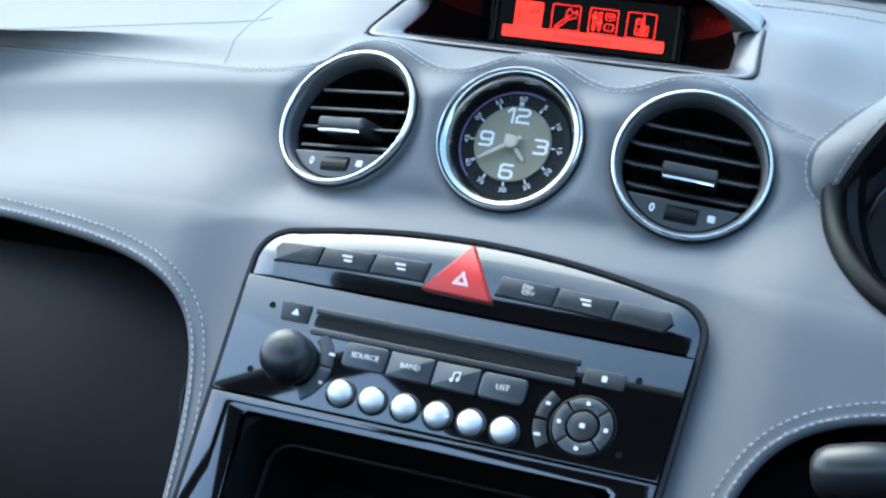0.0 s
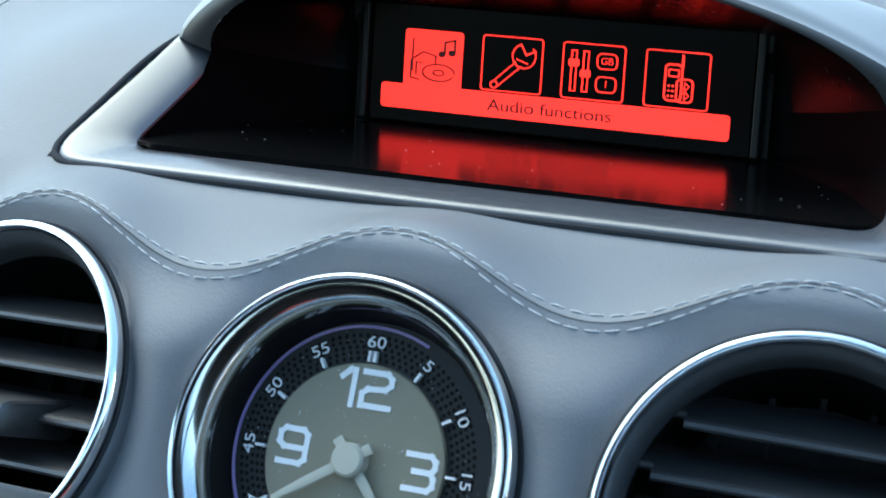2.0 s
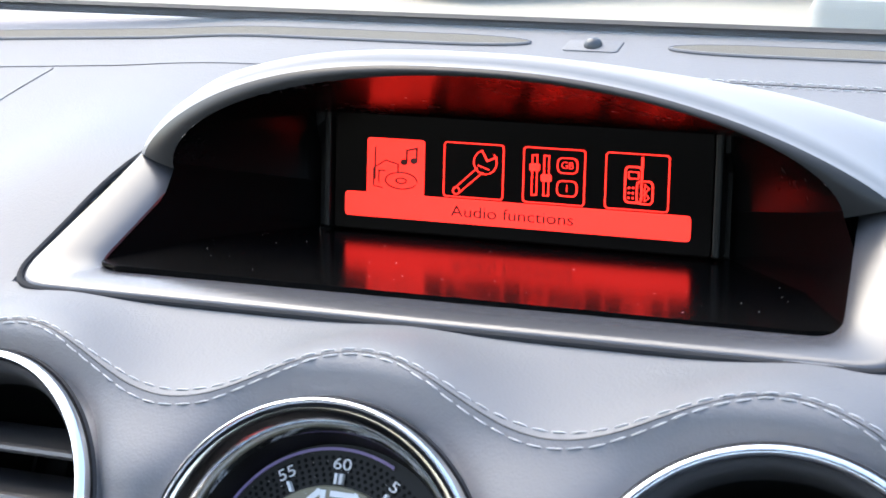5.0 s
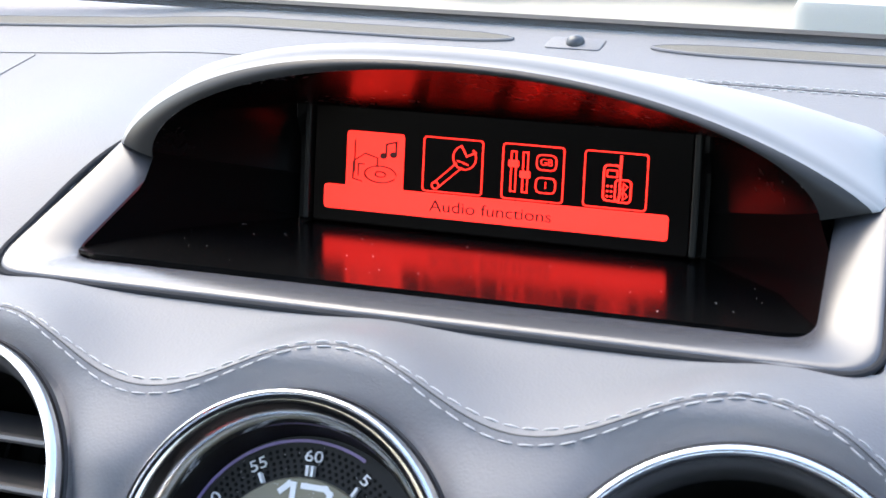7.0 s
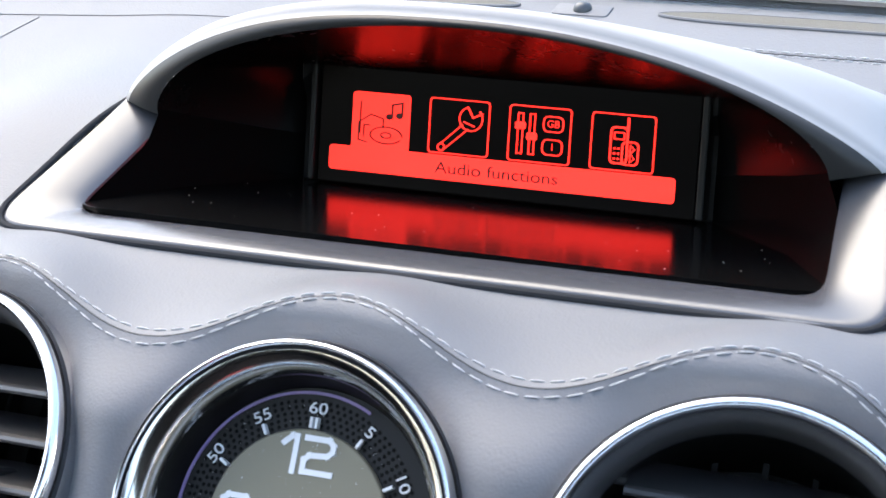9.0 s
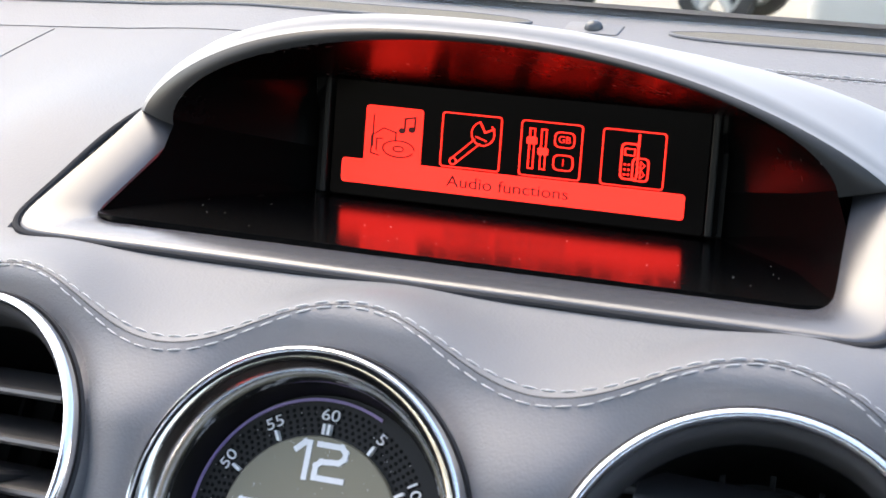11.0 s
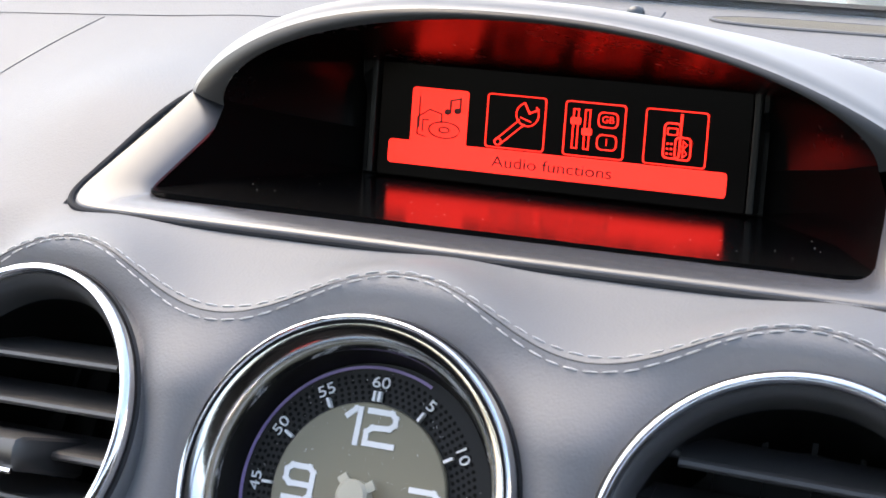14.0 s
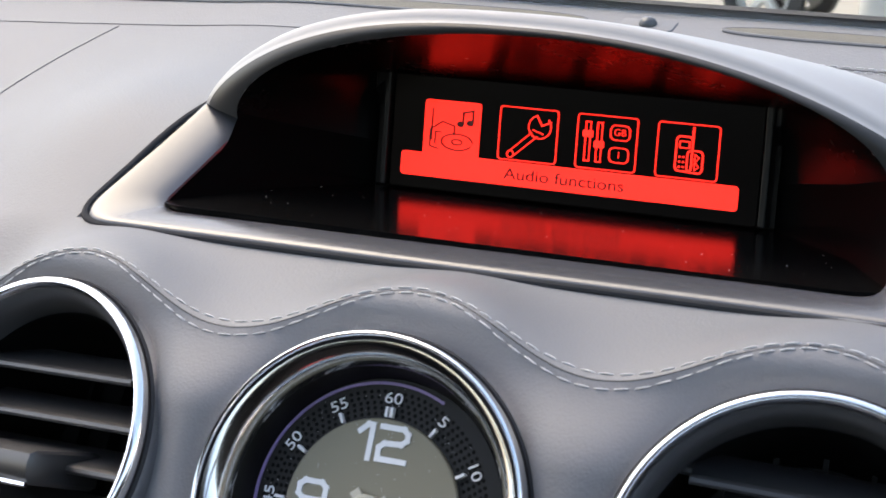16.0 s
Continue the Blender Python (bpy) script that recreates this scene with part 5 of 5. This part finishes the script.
for v in bm.verts:
    v.co.z = GROUND_Z
bm.to_mesh(ground.data)
bm.free()
ground.data.materials.append(PAVING)

BLUE = material("light_blue_paint", (0.42, 0.48, 0.55), 0.3, vary=0.05, scale=2, coat=0.5)
VANWHITE = material("white_van_paint", (0.78, 0.78, 0.77), 0.35, vary=0.05, scale=2, coat=0.4)
WINDOW = material("dark_car_window", (0.02, 0.025, 0.03), 0.08)
TYRE = material("tyre_rubber", (0.018, 0.018, 0.018), 0.8, vary=0.2, scale=20)
RIM = material("alloy_rim", (0.55, 0.56, 0.57), 0.35, metal=0.7, vary=0.08)
AMBER = material("amber_lamp", (0.75, 0.24, 0.03), 0.3)


def vehicle(name, m, label, length, width, side, roofline, paint, wheels, glass):
    """A car from a side profile, drawn in to the roof; x along, y across."""
    car = thing(name, m, label, name.split("_")[-1])
    bm = bmesh.new()
    rows = []
    for y, k in ((-1, 1.0), (-0.97, 1.0), (-0.9, 1.0), (0.9, 1.0), (0.97, 1.0), (1, 1.0)):
        r = []
        for x, z in side:
            tuck = 1.0 - 0.18 * smooth01((z - 0.85) / 0.6)
            edge = 0.97 if abs(y) == 1 else 1.0
            r.append(bm.verts.new((x * edge, y * width / 2 * tuck, 0.28 + (z - 0.28) * (0.97 if abs(y) == 1 else 1.0))))
        rows.append(r)
    for a, b in zip(rows, rows[1:]):
        for j in range(len(side)):
            bm.faces.new((a[j], a[(j + 1) % len(side)], b[(j + 1) % len(side)], b[j]))
    bm.faces.new(rows[0])
    bm.faces.new(rows[-1][::-1])
    part("body", bm, paint, car)
    for q in glass:
        for s in (-1, 1):
            bm = bmesh.new()
            vs = []
            for x, z in q:
                tuck = 1.0 - 0.18 * smooth01((z - 0.85) / 0.6)
                vs.append((x, s * (width / 2 * tuck + 0.004), z))
            lo = [bm.verts.new(p) for p in vs]
            hi = [bm.verts.new((x, y + s * 0.008, z)) for x, y, z in vs]
            bm.faces.new(hi)
            for i in range(len(q)):
                bm.faces.new((lo[i], lo[(i + 1) % len(q)], hi[(i + 1) % len(q)], hi[i]))
            part("side_window", bm, WINDOW, car, smooth=False)
    for x, r in wheels:
        for s in (-1, 1):
            at = Matrix.Translation((x, s * (width / 2 - 0.09), r)) @ Matrix.Rotation(radians(90), 4, "X")
            bm = bmesh.new()
            lathe(bm, [(r * 0.66, -0.10), (r * 0.95, -0.105), (r, -0.08), (r, 0.08), (r * 0.95, 0.105), (r * 0.66, 0.10)], 40, at)
            wh = part("wheel", bm, TYRE, car, "black tyre")
            bm = bmesh.new()
            for sgn in (-1, 1):
                lathe(bm, [(r * 0.67, 0.09 * sgn), (r * 0.60, 0.10 * sgn), (r * 0.56, 0.07 * sgn)], 40, at)
            for i in range(5):
                for sgn in (-1, 1):
                    prism(bm, rrect(0.06, r * 0.6, 0.015), 0.0, 0.02, 0.004, at=at @ Matrix.Rotation(radians(72 * i), 4, "Z") @ Matrix.Translation((0, r * 0.32, 0.075 * sgn)))
            part("rim", bm, RIM, wh, "five-spoke alloy rim")
    return car


def turned(x, y, deg):
    return Matrix.Translation((x, y, GROUND_Z)) @ Matrix.Rotation(radians(deg), 4, "Z")


hatch = [(-1.85, 0.35), (1.80, 0.32), (1.88, 0.55), (1.75, 0.78), (0.95, 0.92), (0.25, 1.40), (-0.9, 1.46), (-1.55, 1.25), (-1.85, 0.90), (-1.92, 0.6)]
vehicle("parked_car", turned(-7.1, 16.3, -41.7), "light blue hatchback parked across the yard", 3.8, 1.68, hatch, None, BLUE, ((-1.15, 0.30), (1.2, 0.30)), (((-1.35, 0.95), (-0.45, 0.95), (-0.45, 1.36), (-1.1, 1.30)), ((-0.38, 0.95), (0.75, 0.95), (0.22, 1.33), (-0.38, 1.36))))
vanp = [(-2.6, 0.38), (2.45, 0.35), (2.55, 0.7), (2.35, 1.0), (1.75, 1.15), (1.1, 1.9), (0.8, 2.05), (-2.45, 2.1), (-2.6, 1.95), (-2.65, 0.6)]
van = vehicle("white_van", turned(-2.8, 17.0, 4), "white panel van parked across the yard", 5.2, 1.9, vanp, None, VANWHITE, ((-1.65, 0.34), (1.6, 0.34)), (((0.45, 1.2), (1.5, 1.2), (1.05, 1.8), (0.45, 1.85)),))
bm = bmesh.new()
prism(bm, rrect(0.12, 0.30, 0.03), 0, 0.05, 0.01, at=Matrix.Translation((-2.62, -0.8, 0.95)) @ Matrix.Rotation(radians(-90), 4, "Y"))
part("tail_lamp", bm, AMBER, van, "amber tail lamp")

post = thing("gate_post", turned(-5.9, 15.6, 0), "white painted gate post", "post")
bm = bmesh.new()
prism(bm, rrect(0.26, 0.26, 0.02), 0.0, 2.1, 0.03)
part("shaft", bm, VANWHITE, post)

fence = thing("timber_fence", turned(-10.5, 11.2, 35), "brown upright board fence", "fence")
WOOD = material("weathered_board", (0.16, 0.10, 0.065), 0.8, vary=0.35, scale=3, bump=0.3, bump_scale=80)
for i in range(26):
    bm = bmesh.new()
    prism(bm, rrect(0.135, 0.022, 0.004, -2.2 + 0.145 * i, 0), 0.03, 1.8 + 0.02 * math.sin(i * 2.3), 0.004)
    part("board", bm, WOOD, fence)
house = thing("rendered_house", turned(-8.0, 31.0, 20), "pale rendered building behind the yard", "building")
RENDER = material("cream_render", (0.62, 0.58, 0.48), 0.9, vary=0.12, scale=1.0, bump=0.3, bump_scale=40)
bm = bmesh.new()
prism(bm, rrect(16.0, 7.0, 0.05), 0.0, 5.2, 0.02)
part("wall", bm, RENDER, house, smooth=False)
bm = bmesh.new()
rows = [[bm.verts.new((x, y, z)) for y, z in ((-3.9, 5.0), (0, 7.6), (3.9, 5.0), (3.8, 4.9), (0, 7.4), (-3.8, 4.9))] for x in (-8.4, 8.4)]
for j in range(6):
    bm.faces.new((rows[0][j], rows[0][(j + 1) % 6], rows[1][(j + 1) % 6], rows[1][j]))
bm.faces.new(rows[0])
bm.faces.new(rows[1][::-1])
part("roof", bm, material("clay_tiles", (0.28, 0.13, 0.09), 0.85, vary=0.3, scale=4), house, smooth=False)
for i in range(5):
    x = -6.0 + 3.0 * i
    bm = bmesh.new()
    prism(bm, rrect(1.1, 1.3, 0.03), 0.0, 0.05, 0.01, at=Matrix.Translation((x, -3.5, 1.7)) @ Matrix.Rotation(radians(90), 4, "X"))
    win = part("window", bm, VANWHITE, house, "white window frame")
    bm = bmesh.new()
    prism(bm, rrect(0.95, 1.15, 0.02), 0.05, 0.054, at=Matrix.Translation((x, -3.5, 1.7)) @ Matrix.Rotation(radians(90), 4, "X"))
    part("pane", bm, WINDOW, win)
